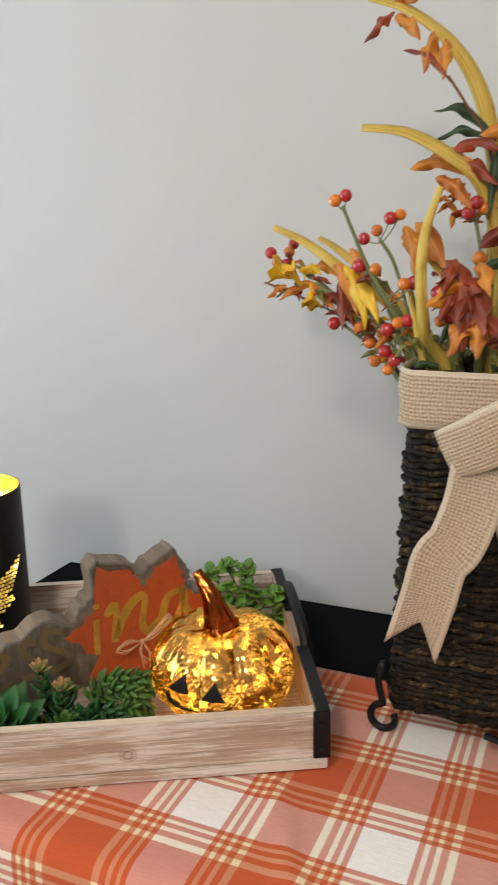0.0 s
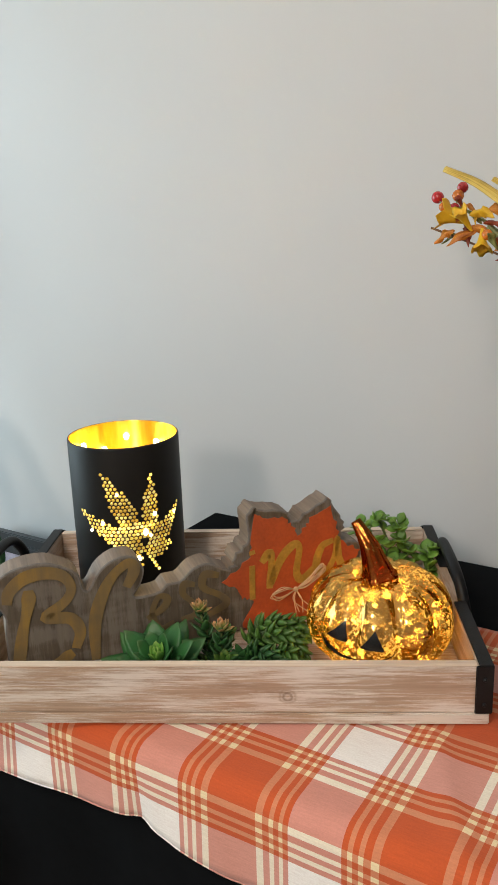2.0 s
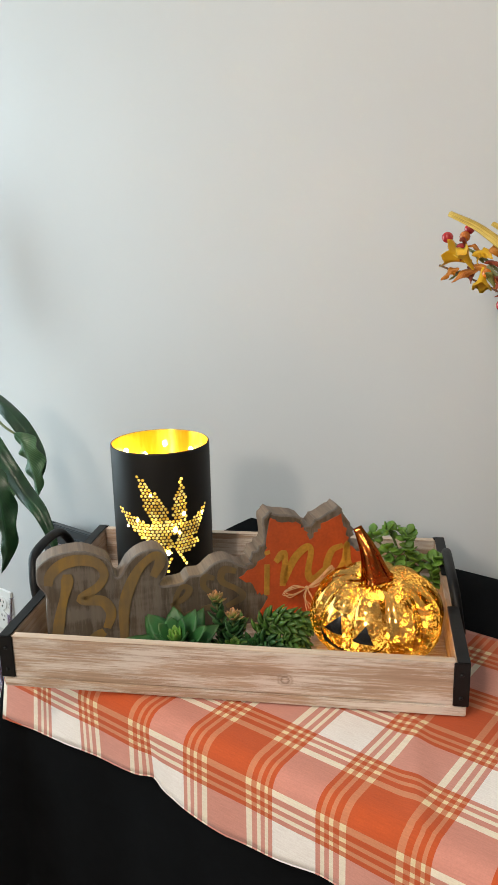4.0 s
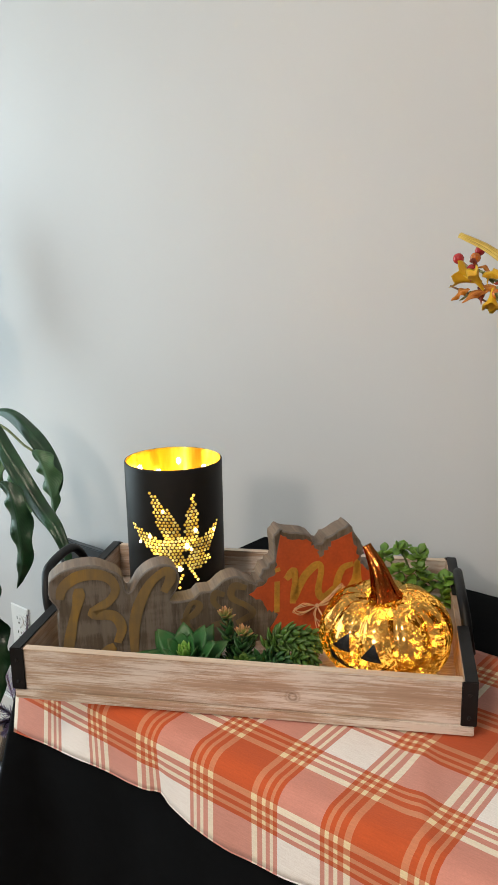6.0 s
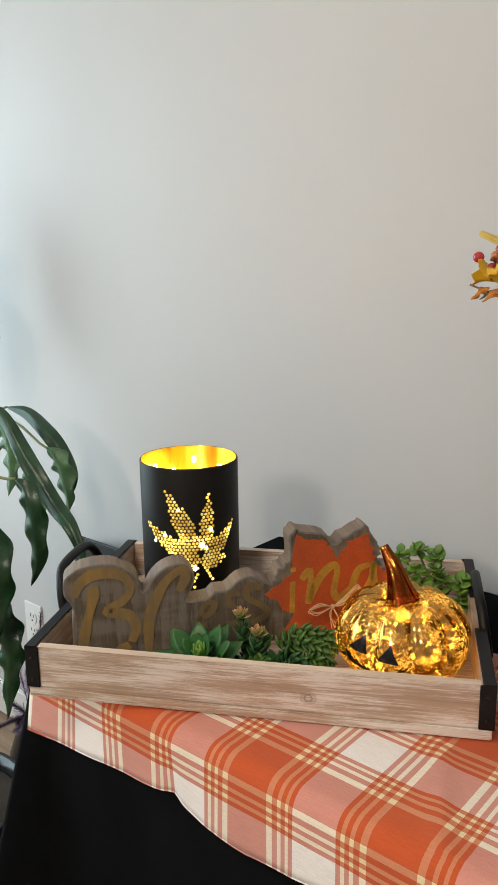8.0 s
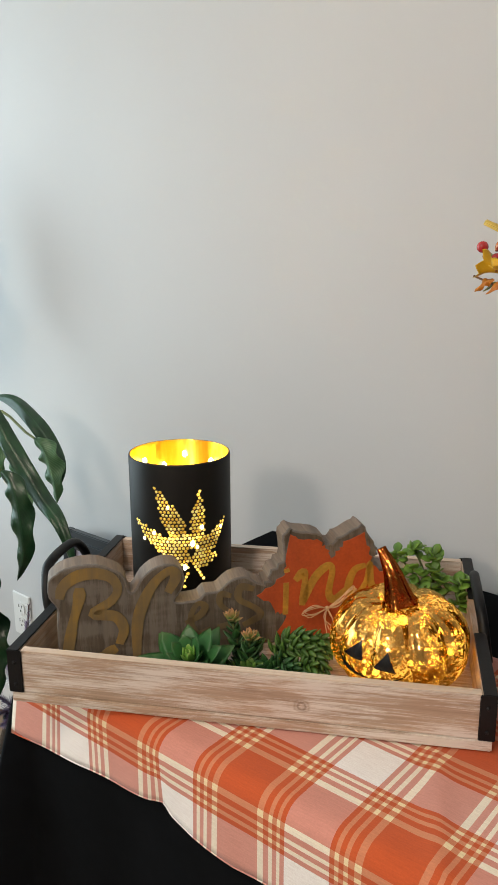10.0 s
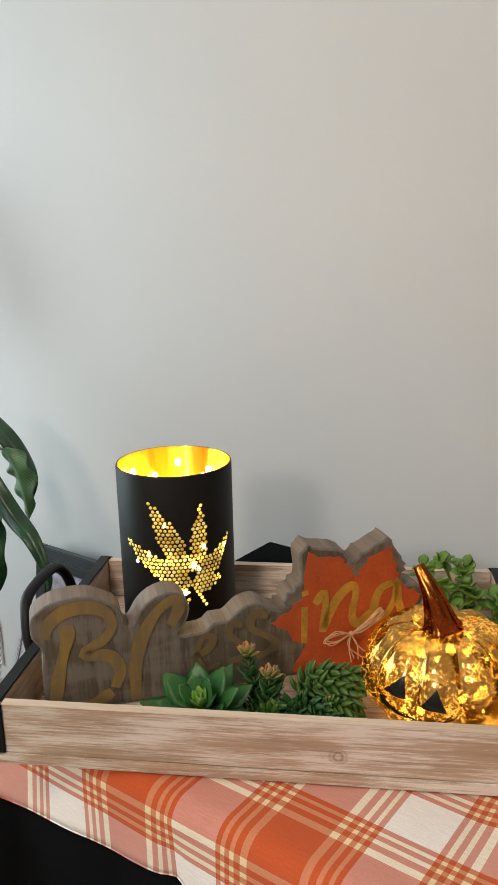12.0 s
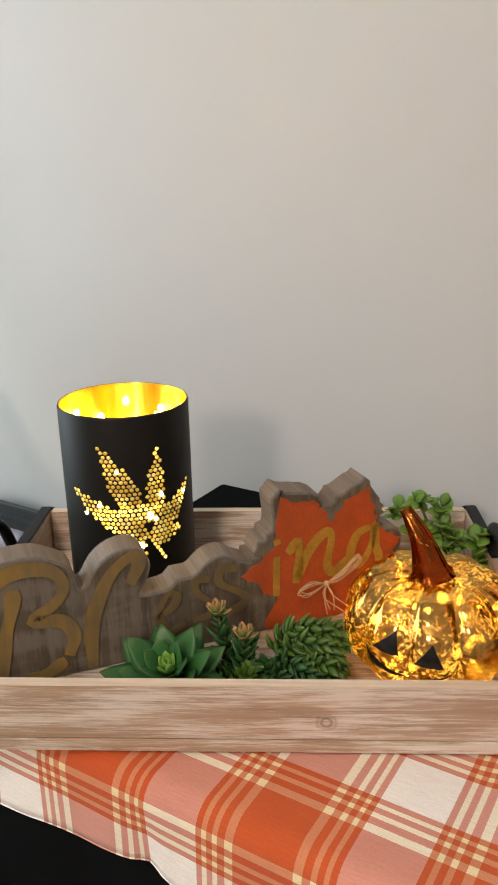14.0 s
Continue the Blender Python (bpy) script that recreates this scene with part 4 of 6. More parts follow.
LETTERS = [
    ("letter_b", [[(-0.2367, 0.8581), (-0.2386, 0.8425), (-0.2474, 0.8113), (-0.2562, 0.7680)], [(-0.2591, 0.8464), (-0.2552, 0.8600), (-0.2396, 0.8717), (-0.2192, 0.8736), (-0.2016, 0.8668), (-0.1948, 0.8522), (-0.2026, 0.8386), (-0.223, 0.8249), (-0.1987, 0.8191), (-0.1899, 0.8025), (-0.1958, 0.7840)], [(-0.2396, 0.7655), (-0.2180, 0.7705), (-0.1990, 0.7800)]], 0.0115),
    ("letter_l", [[(-0.1763, 0.7660), (-0.1743, 0.8064), (-0.1666, 0.8327), (-0.1539, 0.8551), (-0.1383, 0.8678), (-0.1305, 0.8668), (-0.1295, 0.8581), (-0.1383, 0.8425)]], 0.0115),
    ("letter_e", [[(-0.1188, 0.8016), (-0.1013, 0.8103), (-0.0955, 0.8210), (-0.1052, 0.8240), (-0.113, 0.8064), (-0.1052, 0.7870), (-0.0896, 0.7918)]], 0.007),
    ("letter_s", [[(-0.0643, 0.8308), (-0.076, 0.8337), (-0.0779, 0.8220), (-0.0662, 0.8084), (-0.0653, 0.7957), (-0.0818, 0.7928)]], 0.007),
    ("letter_s", [[(-0.037, 0.8366), (-0.0526, 0.8405), (-0.0555, 0.8259), (-0.036, 0.8123), (-0.0302, 0.8016), (-0.0506, 0.7918)]], 0.008),
    ("letter_i", [[(0.0019, 0.8581), (0.0029, 0.8532)], [(0.0019, 0.8405), (0.001, 0.7996)]], 0.0085),
    ("letter_n", [[(0.0127, 0.8425), (0.0234, 0.8522), (0.0244, 0.8327), (0.0214, 0.8094)], [(0.0234, 0.8142), (0.036, 0.8425), (0.0516, 0.8571), (0.0584, 0.8512), (0.0545, 0.8230), (0.0614, 0.8132), (0.076, 0.8249)]], 0.0088),
    ("letter_g", [[(0.1003, 0.8542), (0.0857, 0.8483), (0.0789, 0.8259), (0.0886, 0.8152), (0.1013, 0.8327), (0.1052, 0.8561), (0.1071, 0.8327), (0.111, 0.8171), (0.1052, 0.7938)]], 0.008),
]


def sign():
    ob = thing("word_sign", SIGN.copy(), "grey wooden word sign with gold script and orange maple leaf", "sign")
    bm = bmesh.new()
    line = [(p.x, p.z) for p in smooth_line([(x, 0, z) for x, z in OUTLINE], 2)]
    line = [(x + (0.0016 * math.sin(z * 900) + 0.001 * math.sin(x * 1500) if x > -0.03 and z > 0.78 else 0), z + (0.0016 * math.sin(x * 800 + 1) if x > -0.03 and z > 0.78 else 0)) for x, z in line]
    slab(bm, line, 0.0, 0.030)
    bm.faces.ensure_lookup_table()
    front = min((f for f in bm.faces if len(f.verts) > 20), key=lambda f: f.calc_center_median().y)
    for f in bm.faces:
        f.material_index = 0 if len(f.verts) > 20 else 1
    es = [e for e in front.edges]
    for f in bmesh.ops.bevel(bm, geom=es, offset=0.0022, segments=2, affect="EDGES", profile=0.6)["faces"]:
        f.material_index = 2
    part("board", bm, [SIGN_FACE, SIGN_EDGE, SIGN_RIM], ob, "thick cut-out grey stained board with pale edge")
    bm = bmesh.new()
    edge = [(p.x + 0.0016 * math.sin(p.z * 1100) + 0.0012 * math.sin(p.z * 460 + 1), p.z + 0.0016 * math.sin(p.x * 1300) + 0.0012 * math.sin(p.x * 520)) for p in smooth_line([(x, 0, z) for x, z in LEAF], 4)]
    slab(bm, edge, -0.0008, 0.0004)
    part("painted_leaf", bm, ORANGE, ob, "orange painted maple leaf")
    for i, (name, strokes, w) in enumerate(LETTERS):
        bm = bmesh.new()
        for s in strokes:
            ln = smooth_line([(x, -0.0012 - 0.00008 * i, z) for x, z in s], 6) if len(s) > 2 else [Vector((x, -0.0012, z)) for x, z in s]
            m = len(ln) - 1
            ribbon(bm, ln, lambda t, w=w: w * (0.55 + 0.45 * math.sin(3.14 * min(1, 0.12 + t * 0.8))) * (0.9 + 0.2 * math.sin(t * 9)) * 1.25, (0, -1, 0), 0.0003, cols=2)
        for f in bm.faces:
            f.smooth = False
        # the left-hand letters take the shaded golds
        part(name, bm, GOLD_PAINT if i > 4 else GOLD_SHADED if i < 2 else GOLD_DEEP_SHADE, ob, "gold brushed script letter" if i > 4 else "worn gold script letter with shade in its colour")
    # raffia bow
    bm = bmesh.new()
    rng = random.Random(3)
    c = Vector((0.0516, -0.006, 0.8045))
    for k in range(14):
        j = lambda s=0.003: rng.uniform(-s, s)
        if k < 4:
            q = [c, c + Vector((-0.016 + j(), -0.004 + j(), 0.006 + j())), c + Vector((-0.032 + j(), -0.006, 0.001 + j())), c + Vector((-0.020 + j(), -0.004, -0.005 + j())), c]
        elif k < 9:
            q = [c, c + Vector((0.012 + j(), -0.006, 0.012 + j())), c + Vector((0.027 + j(), -0.008, 0.027 + j())), c + Vector((0.031 + j(), -0.006, 0.020 + j())), c + Vector((0.012 + j(), -0.003, 0.004 + j())), c]
        else:
            q = [c, c + Vector((0.001 + j(0.006), -0.004, -0.012)), c + Vector((-0.004 + (k - 9) * 0.006 + j(), -0.007, -0.028 + j(0.006)))]
        tube(bm, smooth_line(q, 5), 0.00055, 5)
    ball(bm, c, 0.0030, 8, 6)
    part("raffia_bow", bm, RAFFIA, ob, "thin raffia bow")


sign()


# ---- glass pumpkin ----
def pumpkin():
    C, R, H = (0.1565, 0.0905), 0.0755, 0.105
    ob = thing("glass_pumpkin", pose(*C, TRAY_TOP), "lit amber mercury glass pumpkin with jack-o-lantern face", "pumpkin")
    seg, rows, ribs = 120, 40, 10

    def surf(a, t, grow=0.0):
        """a: the angle, t: 0 at the base to 1 at the dimple on top."""
        v = -math.pi / 2 * 0.92 + t * (math.pi * 0.92 + 0.04)
        rib = abs(math.sin(ribs / 2 * (a + 0.12)))
        depth = 1 - 0.12 * (1 - rib) ** 1.7 * (0.35 + 0.65 * math.cos(v) ** 0.5 if math.cos(v) > 0 else 0.35)
        r = R * max(0.0, math.cos(v)) ** 0.78 * depth + grow
        z = H / 2 + H / 2 * math.sin(v) * 1.0
        if t > 0.8:
            z -= 0.013 * ((t - 0.8) / 0.2) ** 2
        z *= 1.0 if t < 0.5 else (1 - 0.03 * (1 - rib) ** 2)
        return Vector((r * math.cos(a), r * math.sin(a), max(0.0, z + (grow * math.sin(v)))))
    bm = bmesh.new()
    grid = [[bm.verts.new(surf(6.28319 * k / seg, i / rows)) for k in range(seg)] for i in range(rows + 1)]
    for a, b in zip(grid, grid[1:]):
        for k in range(seg):
            bm.faces.new((a[k], a[(k + 1) % seg], b[(k + 1) % seg], b[k])).smooth = True
    bm.faces.new(grid[0][::-1])
    part("glass_body", bm, MERCURY, ob, "ribbed amber glass with gold flakes")
    bm = bmesh.new()
    ln = smooth_line([(0.000, 0.0, 0.092), (-0.004, 0.002, 0.106), (-0.010, 0.006, 0.124), (-0.018, 0.011, 0.139), (-0.024, 0.015, 0.149)], 6)
    n = len(ln)
    rings = []
    for i, p in enumerate(ln):
        t = i / (n - 1)
        r = 0.0128 * (1 - t) ** 1.5 + 0.0050 + (0.0016 if i < 2 else 0)
        d = (ln[min(i + 1, n - 1)] - ln[max(i - 1, 0)]).normalized()
        sx = d.cross(Vector((0, 1, 0))).normalized()
        sy = d.cross(sx)
        rings.append([bm.verts.new(p + (sx * math.cos(q) + sy * math.sin(q)) * r * (1 + 0.10 * math.cos(5 * q + t * 1.5))) for q in (6.2832 * k / 30 for k in range(30))])
    for a, b in zip(rings, rings[1:]):
        for k in range(30):
            bm.faces.new((a[k], a[(k + 1) % 30], b[(k + 1) % 30], b[k])).smooth = True
    bm.faces.new(rings[0][::-1]), bm.faces.new(rings[-1])
    bmesh.ops.recalc_face_normals(bm, faces=bm.faces)
    part("glass_stem", bm, AMBER, ob, "curved red-amber glass stem")

    def decal(name, corners, label):
        """A flat shape laid on the glass; corners in (degrees from the front, height)."""
        bm = bmesh.new()

        def on(a, z):
            lo, hi = 0.0, 0.8
            for _ in range(24):
                mid = (lo + hi) / 2
                lo, hi = (mid, hi) if surf(radians(a - 90), mid).z < z else (lo, mid)
            return surf(radians(a - 90), lo, 0.0014)
        c = [Vector(q) for q in corners]
        m = 8
        rows_ = []
        for i in range(m + 1):
            row = []
            for j in range(m + 1 - i):
                w = Vector((i / m, j / m))
                q = c[0] + (c[1] - c[0]) * w.x + (c[2] - c[0]) * w.y
                row.append(bm.verts.new(on(q.x, q.y)))
            rows_.append(row)
        for i in range(m):
            for j in range(m - i):
                bm.faces.new((rows_[i][j], rows_[i + 1][j], rows_[i][j + 1]))
                if j < m - i - 1:
                    bm.faces.new((rows_[i + 1][j], rows_[i + 1][j + 1], rows_[i][j + 1]))
        bmesh.ops.recalc_face_normals(bm, faces=bm.faces)
        part(name, bm, DECAL, ob, label)
    decal("eye", [(-46, 0.059), (-29, 0.056), (-32, 0.076)], "black triangle eye")
    decal("eye", [(-19, 0.054), (-1, 0.053), (-8, 0.072)], "black triangle eye")
    decal("mouth", [(-52, 0.057), (-46, 0.045), (-20, 0.033)], "black grin")
    decal("mouth", [(-20, 0.033), (-16, 0.040), (10, 0.050)], "black grin")
    rng = random.Random(9)
    pts = []
    for i in range(34):
        a, r = i * 2.1 + rng.uniform(-0.4, 0.4), 0.058 * math.sqrt(rng.uniform(0.15, 1.0))
        pts.append((r * math.cos(a), r * math.sin(a), 0.010 + 0.07 * ((i * 0.618) % 1.0)))
    bm = bmesh.new()
    tube(bm, smooth_line(pts, 4), 0.0005, 5)
    string = part("light_wire", bm, WIRE, ob, "thin copper wire")
    bm = bmesh.new()
    ball(bm, (0, 0, 0), 0.0013, 8, 6, 1.3)
    me = mesh_of("bulb", bm, BULB_SMALL, True)
    for p in pts:
        share("bulb", me, string, Matrix.Translation(p))


pumpkin()


# ---- succulents in the tray ----
def rosette_succulent():
    c = Vector((-0.066, 0.048, 0.0))
    ob = thing("rosette_succulent", pose(c.x, c.y, TRAY_TOP), "green artificial rosette succulent with pointed leaves", "succulent")
    rng = random.Random(11)
    bm = bmesh.new()
    tube(bm, [Vector((0, 0, 0)), Vector((0, 0, 0.02))], 0.006, 8)
    part("stalk", bm, STALK, ob)
    axis = Vector((-0.12, -0.42, 1)).normalized()
    turn = axis.to_track_quat("Z", "Y").to_matrix()
    for ring, (count, tilt, length, width, mat, lift) in enumerate(((9, 14, 0.053, 0.036, ROSETTE, 0.010), (8, 34, 0.046, 0.034, ROSETTE, 0.014), (6, 55, 0.034, 0.026, ROSETTE, 0.019), (5, 68, 0.020, 0.013, ROSETTE_IN, 0.022), (4, 80, 0.014, 0.009, ROSETTE_IN, 0.024))):
        for k in range(count):
            a = 6.2832 * (k + 0.5 * ring + rng.uniform(-0.12, 0.12)) / count
            el = radians(tilt + rng.uniform(-6, 6))
            way = turn @ Vector((math.cos(a) * math.cos(el), math.sin(a) * math.cos(el), math.sin(el)))
            bm = bmesh.new()
            fleshy(bm, Vector((0, 0, lift)) + way * 0.004, way, length * rng.uniform(0.9, 1.08), width, 0.005, axis, 0.10, 0.72)
            for v in bm.verts:
                v.co.z, v.co.y = max(v.co.z, 0.0008), max(v.co.y, -0.0345)
            part("leaf", bm, mat, ob)


def sprig(bm_leaves, line, length, width, thick, per, spread, rng, up=(0, 0, 1), start=0.1):
    """Plump leaves in a spiral along a stalk."""
    n = len(line)
    for i in range(per):
        t = start + (1 - start) * i / (per - 1)
        k = min(n - 2, int(t * (n - 1)))
        p = line[k].lerp(line[k + 1], t * (n - 1) - k)
        d = (line[k + 1] - line[k]).normalized()
        s = d.orthogonal().normalized()
        a = i * 2.399 + rng.uniform(-0.2, 0.2)
        out = Matrix.Rotation(a, 3, d) @ s
        way = (out * spread + d * (0.45 + 0.75 * t)).normalized()
        f = 1.0 - 0.45 * max(0, t - 0.75) / 0.25
        fleshy(bm_leaves, p, way, length * f * rng.uniform(0.85, 1.1), width * f, thick * f, d, 0.12, 0.85)


def pink_tipped_succulent():
    c = Vector((-0.014, 0.074, 0))
    ob = thing("pink_tipped_succulent", pose(c.x, c.y, TRAY_TOP), "small artificial succulent sprigs with peach-pink tips", "succulent")
    rng = random.Random(12)
    sprigs = [([(0, 0, 0.003), (-0.004, 0.004, 0.022), (-0.014, 0.010, 0.058)], True), ([(0.004, -0.006, 0.003), (0.008, -0.008, 0.018), (0.010, -0.008, 0.046)], True),
              ([(0.004, -0.006, 0.003), (0.012, -0.016, 0.010), (0.014, -0.022, 0.018)], False), ([(-0.004, -0.006, 0.004), (-0.012, -0.016, 0.010), (-0.020, -0.022, 0.016)], False), ([(0.0, 0.004, 0.003), (0.008, 0.008, 0.02), (0.012, 0.01, 0.036)], False)]
    for pts, pink in sprigs:
        ln = smooth_line(pts, 4)
        bm = bmesh.new()
        tube(bm, ln, 0.0016, 6)
        st = part("sprig", bm, STALK, ob)
        bm = bmesh.new()
        sprig(bm, ln, 0.0185, 0.0115, 0.005, 22, 1.1, rng)
        part("leaves", bm, SEDUM if not pink else SEDUM_DARK, st)
        if pink:
            bm = bmesh.new()
            top = ln[-1]
            for k in range(11):
                a, e = k * 2.399, radians(15 + k * 6)
                fleshy(bm, top, (math.cos(a) * math.cos(e), math.sin(a) * math.cos(e), math.sin(e)), 0.014, 0.009, 0.004, (0, 0, 1), 0.1, 0.8)
            part("flower_tip", bm, PINK_TIP, st, "peach-pink leaf tips")


def trailing_sedum():
    ob = thing("trailing_sedum", pose(0.047, 0.066, TRAY_TOP), "dense artificial donkey-tail sedum in dark green strands", "succulent")
    rng = random.Random(13)
    strands = [[(-0.026, 0.012, 0.020), (-0.012, 0.012, 0.034), (0.010, 0.010, 0.038), (0.030, 0.008, 0.028)], [(-0.020, 0.004, 0.018), (-0.004, 0.0, 0.032), (0.018, -0.002, 0.030), (0.034, -0.004, 0.016)],
               [(-0.024, -0.006, 0.016), (-0.010, -0.014, 0.022), (0.006, -0.022, 0.018), (0.018, -0.028, 0.008)], [(-0.026, -0.010, 0.012), (-0.020, -0.020, 0.014), (-0.010, -0.028, 0.010), (-0.002, -0.034, 0.006)],
               [(0.0, -0.008, 0.018), (0.016, -0.012, 0.022), (0.028, -0.018, 0.014), (0.034, -0.026, 0.007)], [(-0.030, 0.004, 0.010), (-0.032, -0.008, 0.014), (-0.030, -0.020, 0.009), (-0.024, -0.028, 0.006)], [(0.0, 0.016, 0.02), (0.014, 0.018, 0.03), (0.026, 0.016, 0.034), (0.036, 0.012, 0.024)]]
    for i, pts in enumerate(strands):
        ln = smooth_line([(x, y, z * 1.3) for x, y, z in pts], 5)
        bm = bmesh.new()
        tube(bm, ln, 0.0018, 6)
        st = part("strand", bm, STALK, ob)
        bm = bmesh.new()
        sprig(bm, ln, 0.0165, 0.0082, 0.0066, 46, 1.15, rng, start=0.0)
        for v in bm.verts:
            v.co.z = max(v.co.z, 0.0005)
        part("leaves", bm, SEDUM_DARK if i in (2, 3, 5) else SEDUM, st)


def jade_plant():
    ob = thing("jade_plant", pose(0.195, 0.262, TRAY_TOP), "bright green artificial jade plant with round leaves", "succulent")
    rng = random.Random(14)
    heads = [((-0.050, 0.0, 0.122), 0.020), ((-0.028, 0.010, 0.130), 0.021), ((-0.006, 0.006, 0.123), 0.020), ((-0.032, -0.012, 0.098), 0.022), ((-0.004, -0.008, 0.103), 0.022), ((0.004, -0.014, 0.078), 0.021),
             ((-0.020, -0.030, 0.074), 0.022), ((0.028, -0.018, 0.086), 0.023), ((0.030, -0.034, 0.060), 0.022), ((0.014, -0.040, 0.044), 0.02), ((-0.008, -0.02, 0.05), 0.02)]
    for p, size in heads:
        p = Vector(p) + Vector((0.003, 0, -0.042 * p[2] / 0.12))
        ln = smooth_line([(0.002, -0.006, 0.0), (p.x * 0.4, p.y * 0.5, p.z * 0.55), tuple(p)], 5)
        bm = bmesh.new()
        tube(bm, ln, lambda t: 0.0022 - 0.0008 * t, 6)
        st = part("branch", bm, STALK, ob)
        bm = bmesh.new()
        for k in range(13):
            a = k * 2.399 + rng.uniform(-0.4, 0.4)
            e = radians(-30 + k * 6.5 + rng.uniform(-14, 14))
            way = Vector((math.cos(a) * math.cos(e), math.sin(a) * math.cos(e), math.sin(e)))
            start = p + Vector((rng.uniform(-1, 1), rng.uniform(-1, 1), rng.uniform(-1.4, 0.4))) * 0.005
            fleshy(bm, start, way, size * rng.uniform(0.55, 0.92), size * rng.uniform(0.55, 0.78), 0.0030, (rng.uniform(-0.4, 0.4), rng.uniform(-0.6, 0.2), 1), rng.uniform(-0.1, 0.25), 1.5)
        part("leaves", bm, JADE, st)


rosette_succulent(), pink_tipped_succulent(), trailing_sedum(), jade_plant()


# ---- basket with autumn flowers ----
BK = (0.251, 0.190)                   # the basket's front left corner on the table
BW, BD, B0, B1 = 0.205, 0.16, 0.777, 1.118


def basket():
    m = T @ pose(BK[0] + BW / 2, BK[1] + BD / 2, Z)
    ob = thing("woven_basket", m, "tall dark brown woven seagrass basket on iron stand", "basket")
    bm = bmesh.new()
    z0, z1 = B0 - Z, B1 - Z
    a, b = BW / 2 * 0.88 - 0.008, BD / 2 * 0.88 - 0.008
    for lo, hi in (((-a, -b, z0), (a, -b + 0.004, z1)), ((-a, b - 0.004, z0), (a, b, z1)), ((-a, -b + 0.004, z0), (-a + 0.004, b - 0.004, z1)), ((a - 0.004, -b + 0.004, z0), (a, b - 0.004, z1)), ((-a, -b, z0 - 0.004), (a, b, z0))):
        box(bm, lo, hi)
    part("inner_wall", bm, WEAVE, ob)

    def rope(seed, a=BW / 2 - 0.008, b=BD / 2 - 0.008):
        rng = random.Random(seed)
        pts, rad = [], 0.012
        for cx, cy, a0 in ((a, b, 0), (-a, b, 90), (-a, -b, 180), (a, -b, 270)):
            pts += [Vector((cx + (-rad if cx > 0 else rad) + rad * math.cos(radians(a0 + q)), cy + (-rad if cy > 0 else rad) + rad * math.sin(radians(a0 + q)), 0)) for q in (0, 30, 60, 90)]
        full = []
        for i, p in enumerate(pts):
            q = pts[(i + 1) % len(pts)]
            k = max(1, int((q - p).length / 0.006))
            full += [p.lerp(q, j / k) for j in range(k)]
        c = Vector((0, 0, 0))
        out = []
        for i, p in enumerate(full):
            o = (p - c).normalized()
            out.append(p + o * (0.0018 * math.sin(i * 1.9 + seed) + rng.uniform(-0.0012, 0.0012)) + Vector((0, 0, rng.uniform(-0.0012, 0.0012) + 0.001 * math.sin(i * 0.7 + seed))))
        bm = bmesh.new()
        n = len(out)
        tube(bm, out, lambda t: 0.0036 + 0.0008 * math.sin(t * 310 + seed), 6, True)
        for v in bm.verts:
            v.co += Vector((rng.uniform(-1, 1), rng.uniform(-1, 1), rng.uniform(-1, 1))) * 0.0011
        return mesh_of("strand", bm, WEAVE, True)
    variants = [rope(s) for s in (1, 2, 3, 4)]
    rng = random.Random(21)
    rows = 60
    for i in range(rows):
        z = z0 + 0.004 + (z1 - z0 - 0.006) * i / (rows - 1)
        flip = pose(0, 0, z, 0, 0, 180 * (i % 2))
        grow = 1.0 - 0.115 * i / (rows - 1) + 0.008 * math.sin(i * 0.9) + rng.uniform(-0.006, 0.006)
        share("strand", variants[rng.randrange(4)], ob, flip @ Matrix.Diagonal((grow, grow, 1, 1)))
    # iron stand with scroll feet
    stand = thing("iron_stand", m.copy(), "black wrought iron stand with scroll feet", "stand")
    bm = bmesh.new()
    e, f = BW / 2 - 0.010, BD / 2 - 0.006
    g, h, zr = e - 0.016, f - 0.016, z0 - 0.0036
    tube(bm, [Vector(p) for p in ((-g, -h, zr), (g, -h, zr), (g, h, zr), (-g, h, zr))], 0.0036, 8, True)
    part("base_ring", bm, IRON, stand)
    for sx in (-1, 1):
        for sy in (-1, 1):
            bm = bmesh.new()
            pts = []
            for q in range(0, 300, 20):
                r = 0.0150 - 0.0045 * q / 300
                ang = radians(75 - q) if sx > 0 else radians(105 + q)
                pts.append((sx * (e + 0.006) + r * math.cos(ang), sy * (f + 0.001), 0.0190 + r * math.sin(ang)))
            low = min(p[2] for p in pts)
            pts = [(x, y, z - low + 0.0042) for x, y, z in pts]
            lead = [(sx * (e + 0.008), sy * f, z0 + 0.050), (sx * (e + 0.013), sy * f, z0 + 0.03), (sx * (e + 0.008), sy * f, z0 + 0.006)]
            tube(bm, smooth_line(lead + pts, 3), 0.0038, 8)
            part("scroll_foot", bm, IRON, stand, "curled iron foot", True)
    bm = bmesh.new()
    tube(bm, smooth_line([(0.0, -f + 0.002, z0 - 0.009), (0.04, -f - 0.004, 0.014), (0.075, -f - 0.006, 0.0045)], 5), 0.0036, 8)
    part("brace", bm, IRON, stand)
    # burlap ribbon round the top with a knot and tails
    rb = thing("burlap_ribbon", m.copy(), "natural burlap ribbon tied round the basket's top", "ribbon")
    zt = z1 - 0.023
    e, f = BW / 2 * 0.895 + 0.003, BD / 2 * 0.895 + 0.003
    ln = []
    for cx, cy, a0 in ((e, f, 0), (-e, f, 90), (-e, -f, 180), (e, -f, 270)):
        ln += [Vector((cx - math.copysign(0.014, cx) + 0.014 * math.cos(radians(a0 + q)), cy - math.copysign(0.014, cy) + 0.014 * math.sin(radians(a0 + q)), zt)) for q in (0, 30, 60, 90)]
